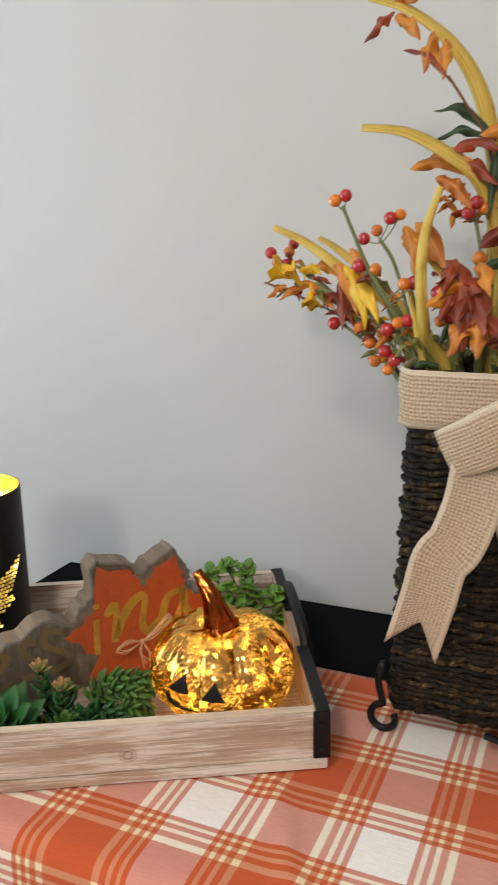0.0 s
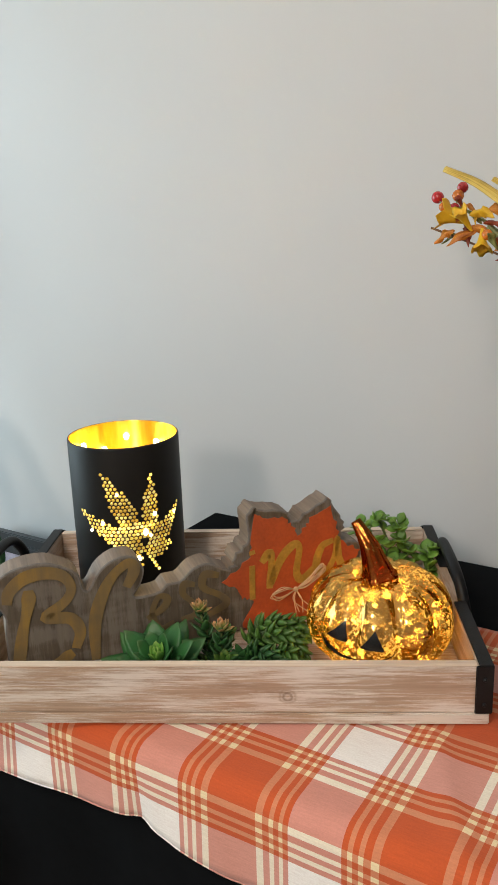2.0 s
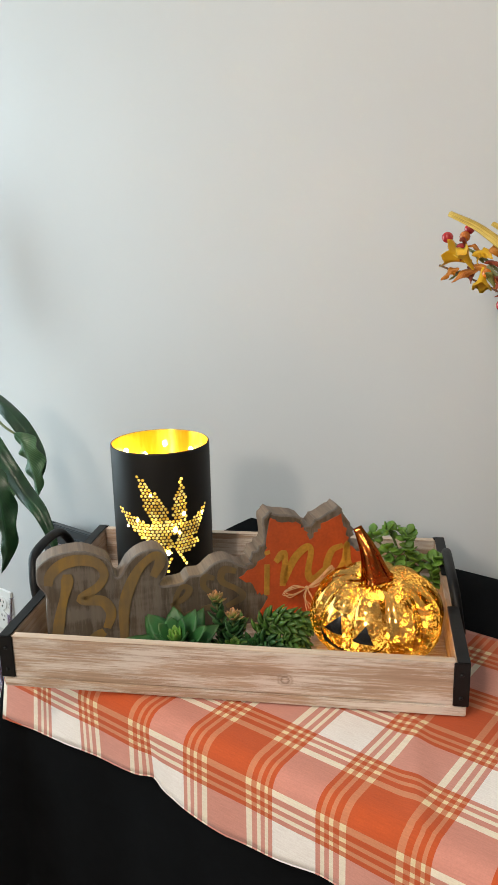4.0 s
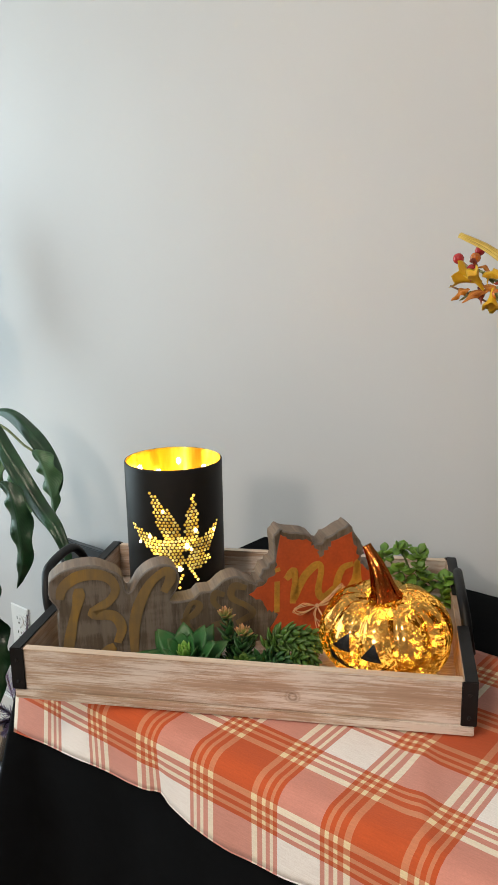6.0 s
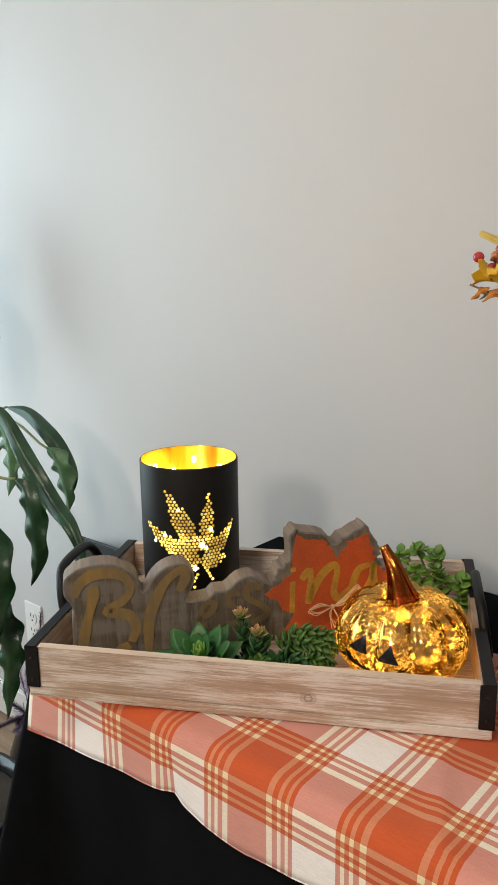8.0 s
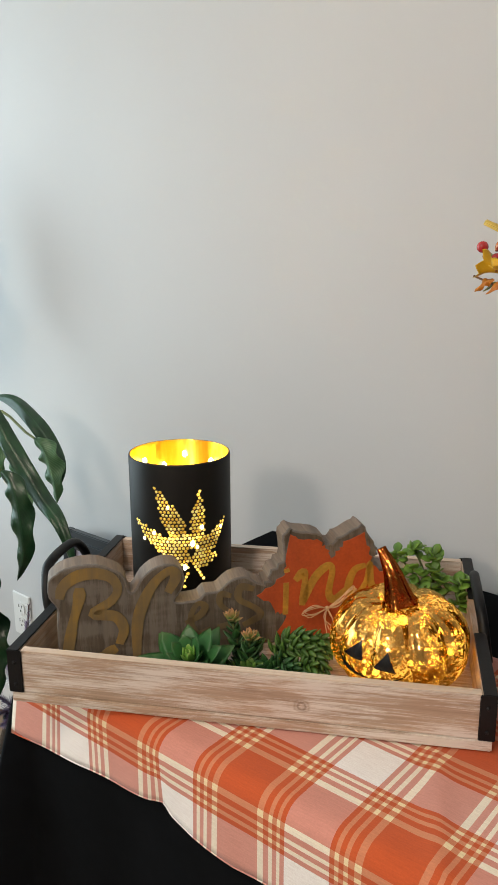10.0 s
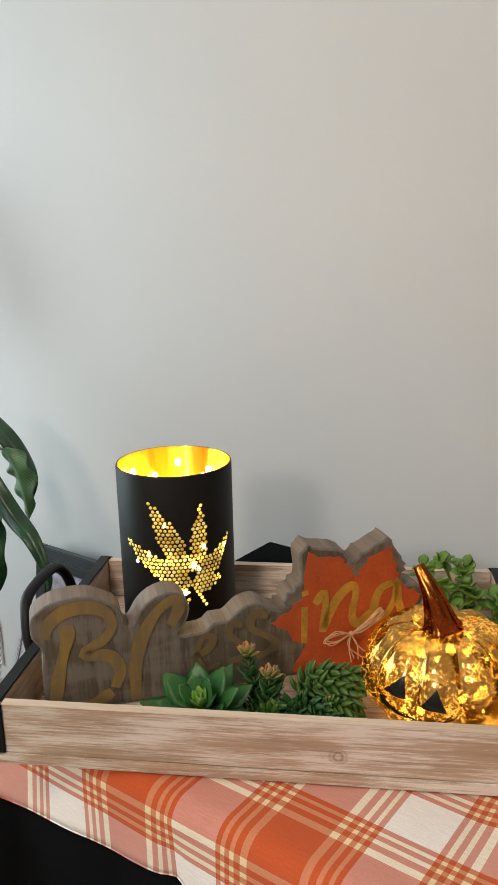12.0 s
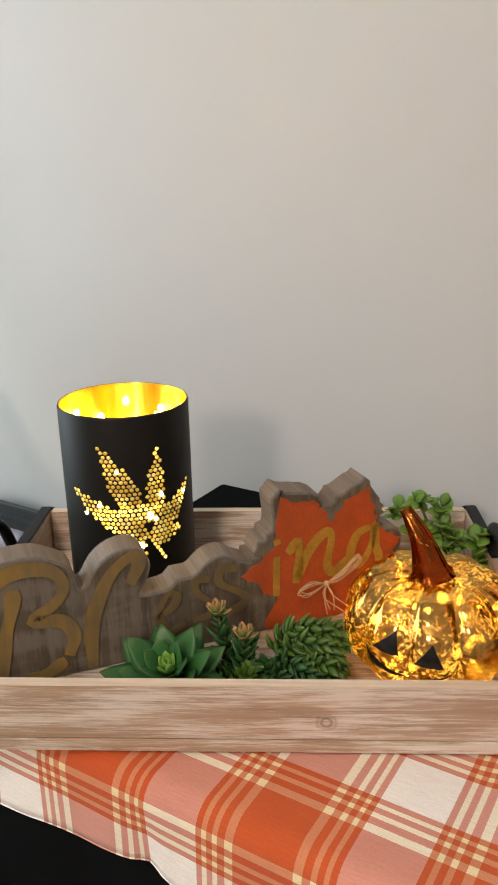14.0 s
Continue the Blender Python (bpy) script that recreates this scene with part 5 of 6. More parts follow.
    ln.append(ln[0].copy())
    bm = bmesh.new()
    uvl = bm.loops.layers.uv.verify()
    ring, length = [], 0.0
    for i, p in enumerate(ln):
        o = Vector((p.x, p.y, 0)).normalized()
        length += (p - ln[i - 1]).length if i else 0
        ring.append((length, [bm.verts.new(p + o * (0.0015 * math.sin(k * 1.5 + i)) + Vector((0, 0, -0.027 + 0.054 * k / 6 + 0.0015 * math.sin(i * 0.9)))) for k in range(7)]))
    for (la, a_), (lb, b_) in zip(ring, ring[1:]):
        for k in range(6):
            fc = bm.faces.new((a_[k], b_[k], b_[k + 1], a_[k + 1]))
            fc.smooth = True
            for lp, c in zip(fc.loops, ((la, k), (lb, k), (lb, k + 1), (la, k + 1))):
                lp[uvl].uv = (c[0], -0.025 + 0.05 * c[1] / 6)
    band = part("band", bm, BURLAP, rb)
    sol = band.modifiers.new("thickness", "SOLIDIFY")
    sol.thickness = 0.001
    kx = 0.345 - BK[0] - BW / 2      # the knot
    y = -BD / 2 - 0.010
    bm = bmesh.new()
    ribbon(bm, smooth_line([(kx - 0.037, y - 0.004, zt - 0.046), (kx - 0.012, y - 0.012, zt - 0.033), (kx + 0.016, y - 0.012, zt - 0.017), (kx + 0.060, y - 0.002, zt + 0.006)], 6), lambda t: 0.046 + 0.006 * min(1, t * 2), (0, -1, 0), 0.0012, cup=-0.05, cols=8, tip="metres")
    part("knot", bm, BURLAP, rb)

    def tail(pts, name, notch=True):
        bm = bmesh.new()
        ribbon(bm, smooth_line(pts, 6), 0.051, (0, -1, 0), 0.0012, cup=0.06, cols=8, tip="metres")
        if notch:
            end = Vector(pts[-1])
            d = (Vector(pts[-1]) - Vector(pts[-2])).normalized()
            for v in bm.verts:
                q = (v.co - end)
                s = q.dot(d)
                side = abs((q - d * s).length)
                if s > -0.05:
                    v.co += d * (side / 0.0255 - 0.6) * 0.036 * (s + 0.05) / 0.05
        part(name, bm, BURLAP_TAIL, rb, "hanging ribbon end")
    ox = BK[0] + BW / 2
    tail([(0.340 - ox, y - 0.002, 1.040 - Z), (0.334 - ox, y - 0.003, 1.005 - Z), (0.322 - ox, y - 0.006, 0.970 - Z), (0.309 - ox, y - 0.010, 0.952 - Z), (0.300 - ox, y - 0.008, 0.915 - Z), (0.287 - ox, y - 0.004, 0.868 - Z)], "tail")
    tail([(0.362 - ox, y + 0.004, 1.045 - Z), (0.380 - ox, y + 0.003, 0.99 - Z), (0.392 - ox, y + 0.002, 0.94 - Z), (0.405 - ox, y + 0.001, 0.88 - Z)], "tail")
    return m


def flowers():
    m = T @ pose(BK[0] + BW / 2, BK[1] + BD / 2, Z)
    ob = thing("autumn_flower_arrangement", m, "artificial autumn stems with berries, dry blades and leaves", "flowers")
    ox, oy = BK[0] + BW / 2, BK[1] + BD / 2
    rng = random.Random(31)

    def P(u, n, z):
        return Vector((u - ox, n - oy, z - Z))
    root = lambda: P(0.325 + rng.uniform(-0.03, 0.05), 0.27 + rng.uniform(-0.03, 0.03), 0.90)

    def blade(pts, w, mat, fold=0.25, twist=0.0, normal=(0, -0.7, 0.7)):
        bm = bmesh.new()
        ribbon(bm, smooth_line([P(*p) for p in pts], 9), lambda t: w * (0.55 + 0.45 * math.sin(3.14 * min(1, t * 0.9))), normal, 0.0008, fold=fold, cols=4, twist=twist)
        part("blade", bm, mat, ob, "long dry yellow blade" if mat is BLADE else "")

    lines = {}

    def stem(pts, r=0.0016, mat=STEM):
        bm = bmesh.new()
        line = smooth_line([P(*p) for p in pts], 6)
        tube(bm, line, r, 6)
        st = part("stem", bm, mat, ob)
        lines[st.name] = line
        return st
    bm = bmesh.new()
    ball(bm, (0, 0, 0), 0.0078, 12, 9, 0.95)
    red = mesh_of("berry", bm, RED_BERRY, True)
    bm = bmesh.new()
    ball(bm, (0, 0, 0), 0.0074, 12, 9, 0.95)
    org = mesh_of("berry", bm, ORANGE_BERRY, True)

    def berries(st, places):
        bm = bmesh.new()
        for kind, u, n, z in places:
            c = P(u, n, z)
            low = min(lines[st.name][:-8], key=lambda q: (q - c + Vector((0, 0, 0.012))).length)
            tube(bm, smooth_line([c, c.lerp(low, 0.5) + Vector((0, 0, -0.002)), low], 4), 0.0007, 5)
        part("twig", bm, STEM, st)
        for kind, u, n, z in places:
            share("berry", red if kind == "r" else org, st, Matrix.Translation(P(u, n, z)) @ pose(0, 0, 0, rng.uniform(0, 90), rng.uniform(0, 90), 0) @ Matrix.Scale(rng.uniform(0.74, 0.90), 4), "")

    def petal(c, way, length, w, mat, normal, name="petal", droop=0.25):
        way, normal = Vector(way).normalized(), Vector(normal)
        c = Vector(c)
        ln = smooth_line([c, c + way * length * 0.5 + Vector((0, 0, length * 0.06)), c + way * length + Vector((0, 0, -length * droop))], 6)
        bm = bmesh.new()
        ribbon(bm, ln, leaf_width(w * 0.82, 0.45), normal, 0.0006, fold=rng.uniform(0.15, 0.6), wave=rng.uniform(0.2, 0.5), waves=rng.uniform(1.4, 3.0), cols=6, twist=rng.uniform(-0.6, 0.6))
        part(name, bm, mat, ob)
    def bell(c, way, length, r, mat=YELLOW):
        """A trumpet-shaped blossom with a flared, uneven rim."""
        way = Vector(way).normalized()
        a = way.orthogonal().normalized()
        b = way.cross(a)
        bm = bmesh.new()
        uvl = bm.loops.layers.uv.verify()
        rings, seg = [], 20
        ph = rng.uniform(0, 6)
        for i, (t, w) in enumerate(((0, 0.16), (0.25, 0.30), (0.5, 0.42), (0.72, 0.60), (0.88, 0.85), (1.0, 1.18), (0.96, 1.10), (0.80, 0.72), (0.5, 0.36), (0.2, 0.2))):
            ring = []
            for k in range(seg):
                q = 6.2832 * k / seg
                lobe = 1 + 0.22 * max(0, t - 0.6) * math.cos(5 * q + ph) + 0.12 * t * math.sin(2 * q + ph)
                ring.append(bm.verts.new(Vector(c) + way * length * t * (1 + 0.10 * t * math.cos(5 * q + ph)) + (a * math.cos(q) + b * math.sin(q)) * (r * w * lobe)))
            rings.append((i / 9, ring))
        for (ta, p), (tb, q) in zip(rings, rings[1:]):
            for k in range(seg):
                f = bm.faces.new((p[k], p[(k + 1) % seg], q[(k + 1) % seg], q[k]))
                f.smooth = True
                for lp, uv in zip(f.loops, ((k / seg, ta), ((k + 1) / seg, ta), ((k + 1) / seg, tb), (k / seg, tb))):
                    lp[uvl].uv = uv
        part("blossom", bm, mat, ob, "yellow trumpet-shaped blossom")
    FLOWERS(P, blade, stem, berries, petal, bell, rng)
    # slim green stalks that rise from the basket's mouth
    for k in range(16):
        u, n = 0.245 + 0.125 * rng.random(), 0.235 + 0.05 * rng.random()
        lean = (u - 0.31) * 0.9
        tall = rng.uniform(0.05, 0.10)
        blade([(u + lean * 0.8, n, 1.10 + tall), (u + lean * 0.4, n, 1.10 + tall * 0.5), (u, n + 0.01, 1.095), (0.315 + (u - 0.315) * 0.5, 0.27, 1.02)], rng.uniform(0.004, 0.008), (BLADE_GREEN, BLADE_GREEN, BLADE)[k % 3], 0.3)
    # small filler leaves along the stems
    for (a, b), count, mats, size in ((((0.115, 0.31, 1.205), (0.25, 0.28, 1.12)), 40, (AMBER_LEAF, RUST, YELLOW, AMBER_LEAF, BLADE_GREEN, RUST), 0.024), (((0.20, 0.27, 1.22), (0.28, 0.27, 1.12)), 18, (AMBER_LEAF, BLADE_GREEN, RUST, BLADE_GREEN), 0.024),
                                   (((0.24, 0.24, 1.13), (0.38, 0.25, 1.12)), 12, (OLIVE, BLADE_GREEN, BLADE_GREEN), 0.026), (((0.26, 0.24, 1.28), (0.34, 0.25, 1.24)), 10, (RUST, AMBER_LEAF), 0.024), (((0.28, 0.23, 1.21), (0.34, 0.23, 1.15)), 10, (RUST, RUST, AMBER_LEAF), 0.026)):
        for k in range(count):
            t = rng.random()
            c = P(*a).lerp(P(*b), t) + Vector([rng.gauss(0, 0.007) for _ in range(3)])
            petal(c, (rng.uniform(-1, 1), rng.uniform(-0.8, 0.1), rng.uniform(-0.35, 0.8)), size * rng.uniform(0.7, 1.2), size * rng.uniform(0.22, 0.42), mats[rng.randrange(len(mats))], (rng.uniform(-0.5, 0.5), -1, rng.uniform(0, 0.8)), "small_leaf", rng.uniform(0, 0.5))


basket()


def FLOWERS(P, blade, stem, berries, petal, bell, rng):
    blade([(0.222, 0.220, 1.439), (0.254, 0.220, 1.427), (0.286, 0.230, 1.404), (0.309, 0.240, 1.373), (0.323, 0.250, 1.332), (0.329, 0.260, 1.280), (0.328, 0.270, 1.206), (0.330, 0.270, 1.050)], 0.0150, BLADE, 0.2)
    blade([(0.222, 0.200, 1.332), (0.259, 0.210, 1.327), (0.296, 0.220, 1.307), (0.323, 0.240, 1.280), (0.337, 0.250, 1.231), (0.336, 0.260, 1.165), (0.330, 0.270, 1.020)], 0.0165, BLADE, 0.2)
    blade([(0.106, 0.280, 1.252), (0.140, 0.280, 1.237), (0.177, 0.280, 1.212), (0.212, 0.280, 1.189), (0.247, 0.280, 1.162), (0.280, 0.280, 1.118), (0.310, 0.270, 1.030)], 0.013, BLADE, 0.3)
    blade([(0.152, 0.290, 1.240), (0.173, 0.290, 1.228), (0.204, 0.290, 1.203), (0.242, 0.290, 1.169), (0.288, 0.280, 1.118), (0.310, 0.270, 1.030)], 0.01, BLADE)
    blade([(0.291, 0.200, 1.279), (0.279, 0.200, 1.242), (0.276, 0.200, 1.199), (0.278, 0.220, 1.157), (0.291, 0.250, 1.117), (0.315, 0.260, 1.040)], 0.0115, BLADE, 0.3, 0.5)
    blade([(0.276, 0.240, 1.220), (0.296, 0.250, 1.196), (0.316, 0.260, 1.165), (0.327, 0.270, 1.121), (0.330, 0.270, 1.030)], 0.013, BLADE)
    blade([(0.198, 0.290, 1.171), (0.231, 0.280, 1.147), (0.260, 0.280, 1.117), (0.300, 0.270, 1.030)], 0.01, BLADE_GREEN)
    blade([(0.241, 0.260, 1.174), (0.258, 0.260, 1.142), (0.281, 0.260, 1.115), (0.310, 0.270, 1.030)], 0.009, BLADE_GREEN)
    blade([(0.293, 0.240, 1.176), (0.298, 0.250, 1.144), (0.302, 0.260, 1.116), (0.320, 0.270, 1.030)], 0.012, BLADE_GREEN)
    blade([(0.330, 0.300, 1.386), (0.340, 0.300, 1.297), (0.342, 0.280, 1.195), (0.350, 0.270, 1.040)], 0.015, BLADE)
    blade([(0.385, 0.300, 1.352), (0.375, 0.300, 1.281), (0.358, 0.280, 1.185), (0.360, 0.270, 1.040)], 0.015, BLADE)
    blade([(0.432, 0.260, 1.276), (0.399, 0.270, 1.235), (0.365, 0.270, 1.165), (0.370, 0.270, 1.040)], 0.014, BLADE)
    s = stem([(0.202, 0.210, 1.266), (0.211, 0.220, 1.239), (0.220, 0.240, 1.207), (0.241, 0.260, 1.163), (0.262, 0.270, 1.119), (0.320, 0.270, 1.000)], 0.0019, STEM)
    berries(s, [("o", 0.195, 0.210, 1.271), ("r", 0.205, 0.210, 1.275)])
    s = stem([(0.232, 0.230, 1.236), (0.242, 0.240, 1.217), (0.249, 0.250, 1.191), (0.261, 0.260, 1.147), (0.320, 0.270, 1.000)], 0.0019, STEM)
    berries(s, [("r", 0.217, 0.230, 1.237), ("o", 0.229, 0.230, 1.244), ("r", 0.239, 0.240, 1.255), ("o", 0.247, 0.245, 1.258)])
    s = stem([(0.220, 0.240, 1.210), (0.238, 0.250, 1.175), (0.262, 0.270, 1.130), (0.320, 0.270, 1.000)], 0.0019, STEM)
    berries(s, [("o", 0.227, 0.235, 1.209), ("r", 0.210, 0.240, 1.212), ("o", 0.258, 0.220, 1.196), ("r", 0.266, 0.225, 1.197)])
    s = stem([(0.091, 0.325, 1.217), (0.128, 0.315, 1.205), (0.163, 0.305, 1.182), (0.202, 0.300, 1.153), (0.247, 0.290, 1.109), (0.300, 0.270, 1.000)], 0.0019, STEM)
    berries(s, [("r", 0.081, 0.333, 1.224), ("o", 0.106, 0.325, 1.225), ("r", 0.109, 0.330, 1.233), ("r", 0.104, 0.320, 1.212), ("o", 0.091, 0.325, 1.214), ("o", 0.149, 0.290, 1.186)])
    s = stem([(0.174, 0.290, 1.154), (0.199, 0.290, 1.137), (0.230, 0.285, 1.115), (0.300, 0.270, 1.000)], 0.0019, STEM)
    berries(s, [("r", 0.172, 0.280, 1.153), ("o", 0.199, 0.280, 1.149), ("o", 0.210, 0.280, 1.134), ("r", 0.181, 0.290, 1.160)])
    s = stem([(0.238, 0.250, 1.153), (0.253, 0.260, 1.131), (0.320, 0.270, 1.000)], 0.0019, STEM)
    berries(s, [("r", 0.258, 0.240, 1.161), ("o", 0.249, 0.238, 1.159), ("r", 0.238, 0.240, 1.152), ("r", 0.234, 0.250, 1.130), ("o", 0.224, 0.250, 1.120), ("r", 0.244, 0.248, 1.122), ("o", 0.237, 0.250, 1.112)])
    s = stem([(0.315, 0.240, 1.256), (0.320, 0.250, 1.221), (0.319, 0.260, 1.165), (0.320, 0.270, 1.000)], 0.0019, STEM)
    berries(s, [("r", 0.311, 0.230, 1.257), ("r", 0.317, 0.235, 1.266), ("o", 0.323, 0.240, 1.261), ("r", 0.328, 0.230, 1.195), ("o", 0.321, 0.240, 1.218), ("r", 0.342, 0.240, 1.236)])
    s = stem([(0.295, 0.230, 1.167), (0.303, 0.250, 1.134), (0.320, 0.270, 1.000)], 0.0019, STEM)
    berries(s, [("o", 0.292, 0.220, 1.163), ("r", 0.300, 0.225, 1.166), ("r", 0.287, 0.230, 1.188)])
    s = stem([(0.368, 0.260, 1.293), (0.356, 0.270, 1.231), (0.345, 0.270, 1.164), (0.360, 0.270, 1.000)], 0.0019, STEM)
    berries(s, [("r", 0.368, 0.250, 1.294), ("o", 0.376, 0.250, 1.287), ("r", 0.365, 0.250, 1.278)])
    bell(P(0.126, 0.300, 1.198), (-1, -0.25, 0.35), 0.030, 0.0125)
    bell(P(0.132, 0.292, 1.190), (-0.35, -0.5, 0.75), 0.026, 0.0085)
    bell(P(0.142, 0.295, 1.192), (0.15, -0.45, -0.9), 0.024, 0.0090)
    petal(P(0.112, 0.300, 1.190), (-0.9, -0.3, -0.35), 0.022, 0.0110, AMBER_LEAF, (0, -1, 0.3), "petal", 0.25)
    petal(P(0.135, 0.298, 1.188), (-1, -0.2, -0.2), 0.030, 0.0120, AMBER_LEAF, (0, -1, 0.3), "petal", 0.25)
    petal(P(0.128, 0.295, 1.205), (0.9, -0.3, 0.15), 0.030, 0.0130, YELLOW, (0, -1, 0.3), "petal", 0.25)
    petal(P(0.149, 0.290, 1.211), (1, 0, -0.2), 0.035, 0.0170, AMBER_LEAF, (0, -1, 0.3), "petal", 0.25)
    petal(P(0.171, 0.280, 1.214), (0.6, -0.2, -0.8), 0.05, 0.0187, AMBER_LEAF, (0, -1, 0.3), "petal", 0.25)
    petal(P(0.184, 0.275, 1.212), (0.5, -0.3, -0.9), 0.058, 0.0204, YELLOW, (0, -1, 0.3), "petal", 0.25)
    petal(P(0.177, 0.280, 1.195), (0.2, -0.3, -1), 0.04, 0.0165, RUST, (0, -1, 0.3), "petal", 0.25)
    petal(P(0.160, 0.285, 1.183), (0.8, -0.2, -0.5), 0.04, 0.0165, RUST, (0, -1, 0.3), "petal", 0.25)
    petal(P(0.188, 0.280, 1.228), (0.5, -0.2, -0.7), 0.05, 0.0170, AMBER_LEAF, (0, -1, 0.3), "petal", 0.25)
    petal(P(0.195, 0.270, 1.195), (0.7, -0.4, -0.6), 0.045, 0.0184, YELLOW, (0, -1, 0.3), "petal", 0.25)
    petal(P(0.127, 0.300, 1.194), (0.8,-0.1,-0.3), 0.04, 0.0102, AMBER_LEAF, (0, -1, 0.3), "petal", 0.25)
    petal(P(0.252, 0.240, 1.248), (0.3, -0.3, -0.8), 0.04, 0.0187, AMBER_LEAF, (0, -1, 0.3), "petal", 0.25)
    petal(P(0.262, 0.240, 1.250), (0.6, -0.2, -0.6), 0.045, 0.0204, AMBER_LEAF, (0, -1, 0.3), "petal", 0.25)
    petal(P(0.249, 0.240, 1.238), (0.8, -0.2, -0.3), 0.04, 0.0170, AMBER_LEAF, (0, -1, 0.3), "petal", 0.25)
    petal(P(0.258, 0.230, 1.296), (1, -0.1, 0.1), 0.05, 0.0136, AMBER_LEAF, (0, -1, 0.3), "petal", 0.25)
    petal(P(0.273, 0.240, 1.306), (1, -0.2, 0.0), 0.045, 0.0170, AMBER_LEAF, (0, -1, 0.3), "petal", 0.25)
    petal(P(0.289, 0.235, 1.300), (1, -0.2, -0.2), 0.05, 0.0165, RUST, (0, -1, 0.3), "petal", 0.25)
    petal(P(0.294, 0.235, 1.309), (0.9, -0.2, 0.2), 0.045, 0.0150, RUST, (0, -1, 0.3), "petal", 0.25)
    petal(P(0.281, 0.230, 1.288), (0.9, -0.2, -0.5), 0.04, 0.0170, AMBER_LEAF, (0, -1, 0.3), "petal", 0.25)
    petal(P(0.295, 0.220, 1.217), (0.5, -0.4, -0.6), 0.05, 0.0225, RUST, (0, -1, 0.3), "petal", 0.25)
    petal(P(0.308, 0.215, 1.213), (0.1, -0.4, -0.9), 0.055, 0.0240, RUST, (0, -1, 0.3), "petal", 0.25)
    petal(P(0.317, 0.210, 1.198), (0.4, -0.4, -0.8), 0.045, 0.0225, RUST, (0, -1, 0.3), "petal", 0.25)
    petal(P(0.303, 0.210, 1.188), (0.3, -0.4, -0.8), 0.045, 0.0225, RUST, (0, -1, 0.3), "petal", 0.25)
    for k in range(9):
        petal(P(0.295 + 0.03 * rng.random(), 0.21, 1.175 + 0.045 * rng.random()), (rng.uniform(-1, 1), -0.5, rng.uniform(-1, 0.6)), 0.03, 0.017, (RUST, RUST, AMBER_LEAF)[k % 3], (rng.uniform(-0.6, 0.6), -1, 0.4), "petal", 0.3)
    petal(P(0.322, 0.205, 1.169), (-0.4, -0.4, -0.6), 0.035, 0.0221, AMBER_LEAF, (0, -1, 0.3), "petal", 0.25)
    petal(P(0.324, 0.205, 1.167), (0.8, -0.4, -0.3), 0.035, 0.0195, RUST, (0, -1, 0.3), "petal", 0.25)
    petal(P(0.327, 0.200, 1.168), (0.1, -0.4, -0.9), 0.03, 0.0204, AMBER_LEAF, (0, -1, 0.3), "petal", 0.25)
    petal(P(0.322, 0.230, 1.227), (0.7,-0.3,0.4), 0.05, 0.0225, RUST, (0, -1, 0.3), "petal", 0.25)
    petal(P(0.244, 0.220, 1.424), (-0.8, -0.2, -0.5), 0.03, 0.0120, RUST, (0, -1, 0.3), "petal", 0.25)
    petal(P(0.239, 0.220, 1.429), (0.7, -0.2, 0.2), 0.0288, 0.0155, AMBER_LEAF, (0, -1, 0.3), "petal", 0.25)
    petal(P(0.244, 0.220, 1.420), (0.8, -0.3, -0.5), 0.0302, 0.0143, AMBER_LEAF, (0, -1, 0.3), "petal", 0.25)
    petal(P(0.278, 0.220, 1.405), (-0.2, -0.3, -0.9), 0.0288, 0.0155, AMBER_LEAF, (0, -1, 0.3), "petal", 0.25)
    petal(P(0.267, 0.220, 1.393), (0.7, -0.2, -0.6), 0.0288, 0.0119, AMBER_LEAF, (0, -1, 0.3), "petal", 0.25)
    petal(P(0.288, 0.220, 1.398), (0.0, -0.3, -1), 0.0274, 0.0131, AMBER_LEAF, (0, -1, 0.3), "petal", 0.25)
    petal(P(0.252, 0.220, 1.393), (0.8, -0.2, -0.35), 0.05, 0.0060, RUST, (0, -1, 0.3), "petal", 0.25)
    petal(P(0.331, 0.240, 1.316), (-0.7, -0.2, 0.6), 0.07, 0.0112, OLIVE, (0, -1, 0.3), "petal", 0.25)
    petal(P(0.326, 0.240, 1.319), (-0.9, -0.2, 0.25), 0.05, 0.0099, OLIVE, (0, -1, 0.3), "petal", 0.25)
    petal(P(0.333, 0.240, 1.312), (-0.1, -0.2, -0.9), 0.05, 0.0112, OLIVE, (0, -1, 0.3), "petal", 0.25)
    petal(P(0.318, 0.230, 1.321), (1, -0.2, 0.0), 0.05, 0.0170, AMBER_LEAF, (0, -1, 0.3), "petal", 0.25)
    petal(P(0.328, 0.240, 1.289), (0.5, -0.2, 0.5), 0.04, 0.0112, OLIVE, (0, -1, 0.3), "petal", 0.25)
    petal(P(0.325, 0.220, 1.207), (0.8,-0.2,0.3), 0.04, 0.0124, OLIVE, (0, -1, 0.3), "petal", 0.25)
    petal(P(0.287, 0.250, 1.138), (0.4,-0.3,0.8), 0.05, 0.0124, OLIVE, (0, -1, 0.3), "petal", 0.25)
    petal(P(0.314, 0.250, 1.134), (-0.2,-0.3,0.9), 0.05, 0.0136, OLIVE, (0, -1, 0.3), "petal", 0.25)
    petal(P(0.366, 0.250, 1.338), (0.3,-0.3,0.8), 0.06, 0.0255, AMBER_LEAF, (0, -1, 0.3), "petal", 0.25)
    petal(P(0.391, 0.240, 1.235), (0.6,-0.4,0.3), 0.06, 0.0225, RUST, (0, -1, 0.3), "petal", 0.25)
    petal(P(0.370, 0.220, 1.169), (0.5,-0.5,0.2), 0.05, 0.0306, YELLOW, (0, -1, 0.3), "petal", 0.25)
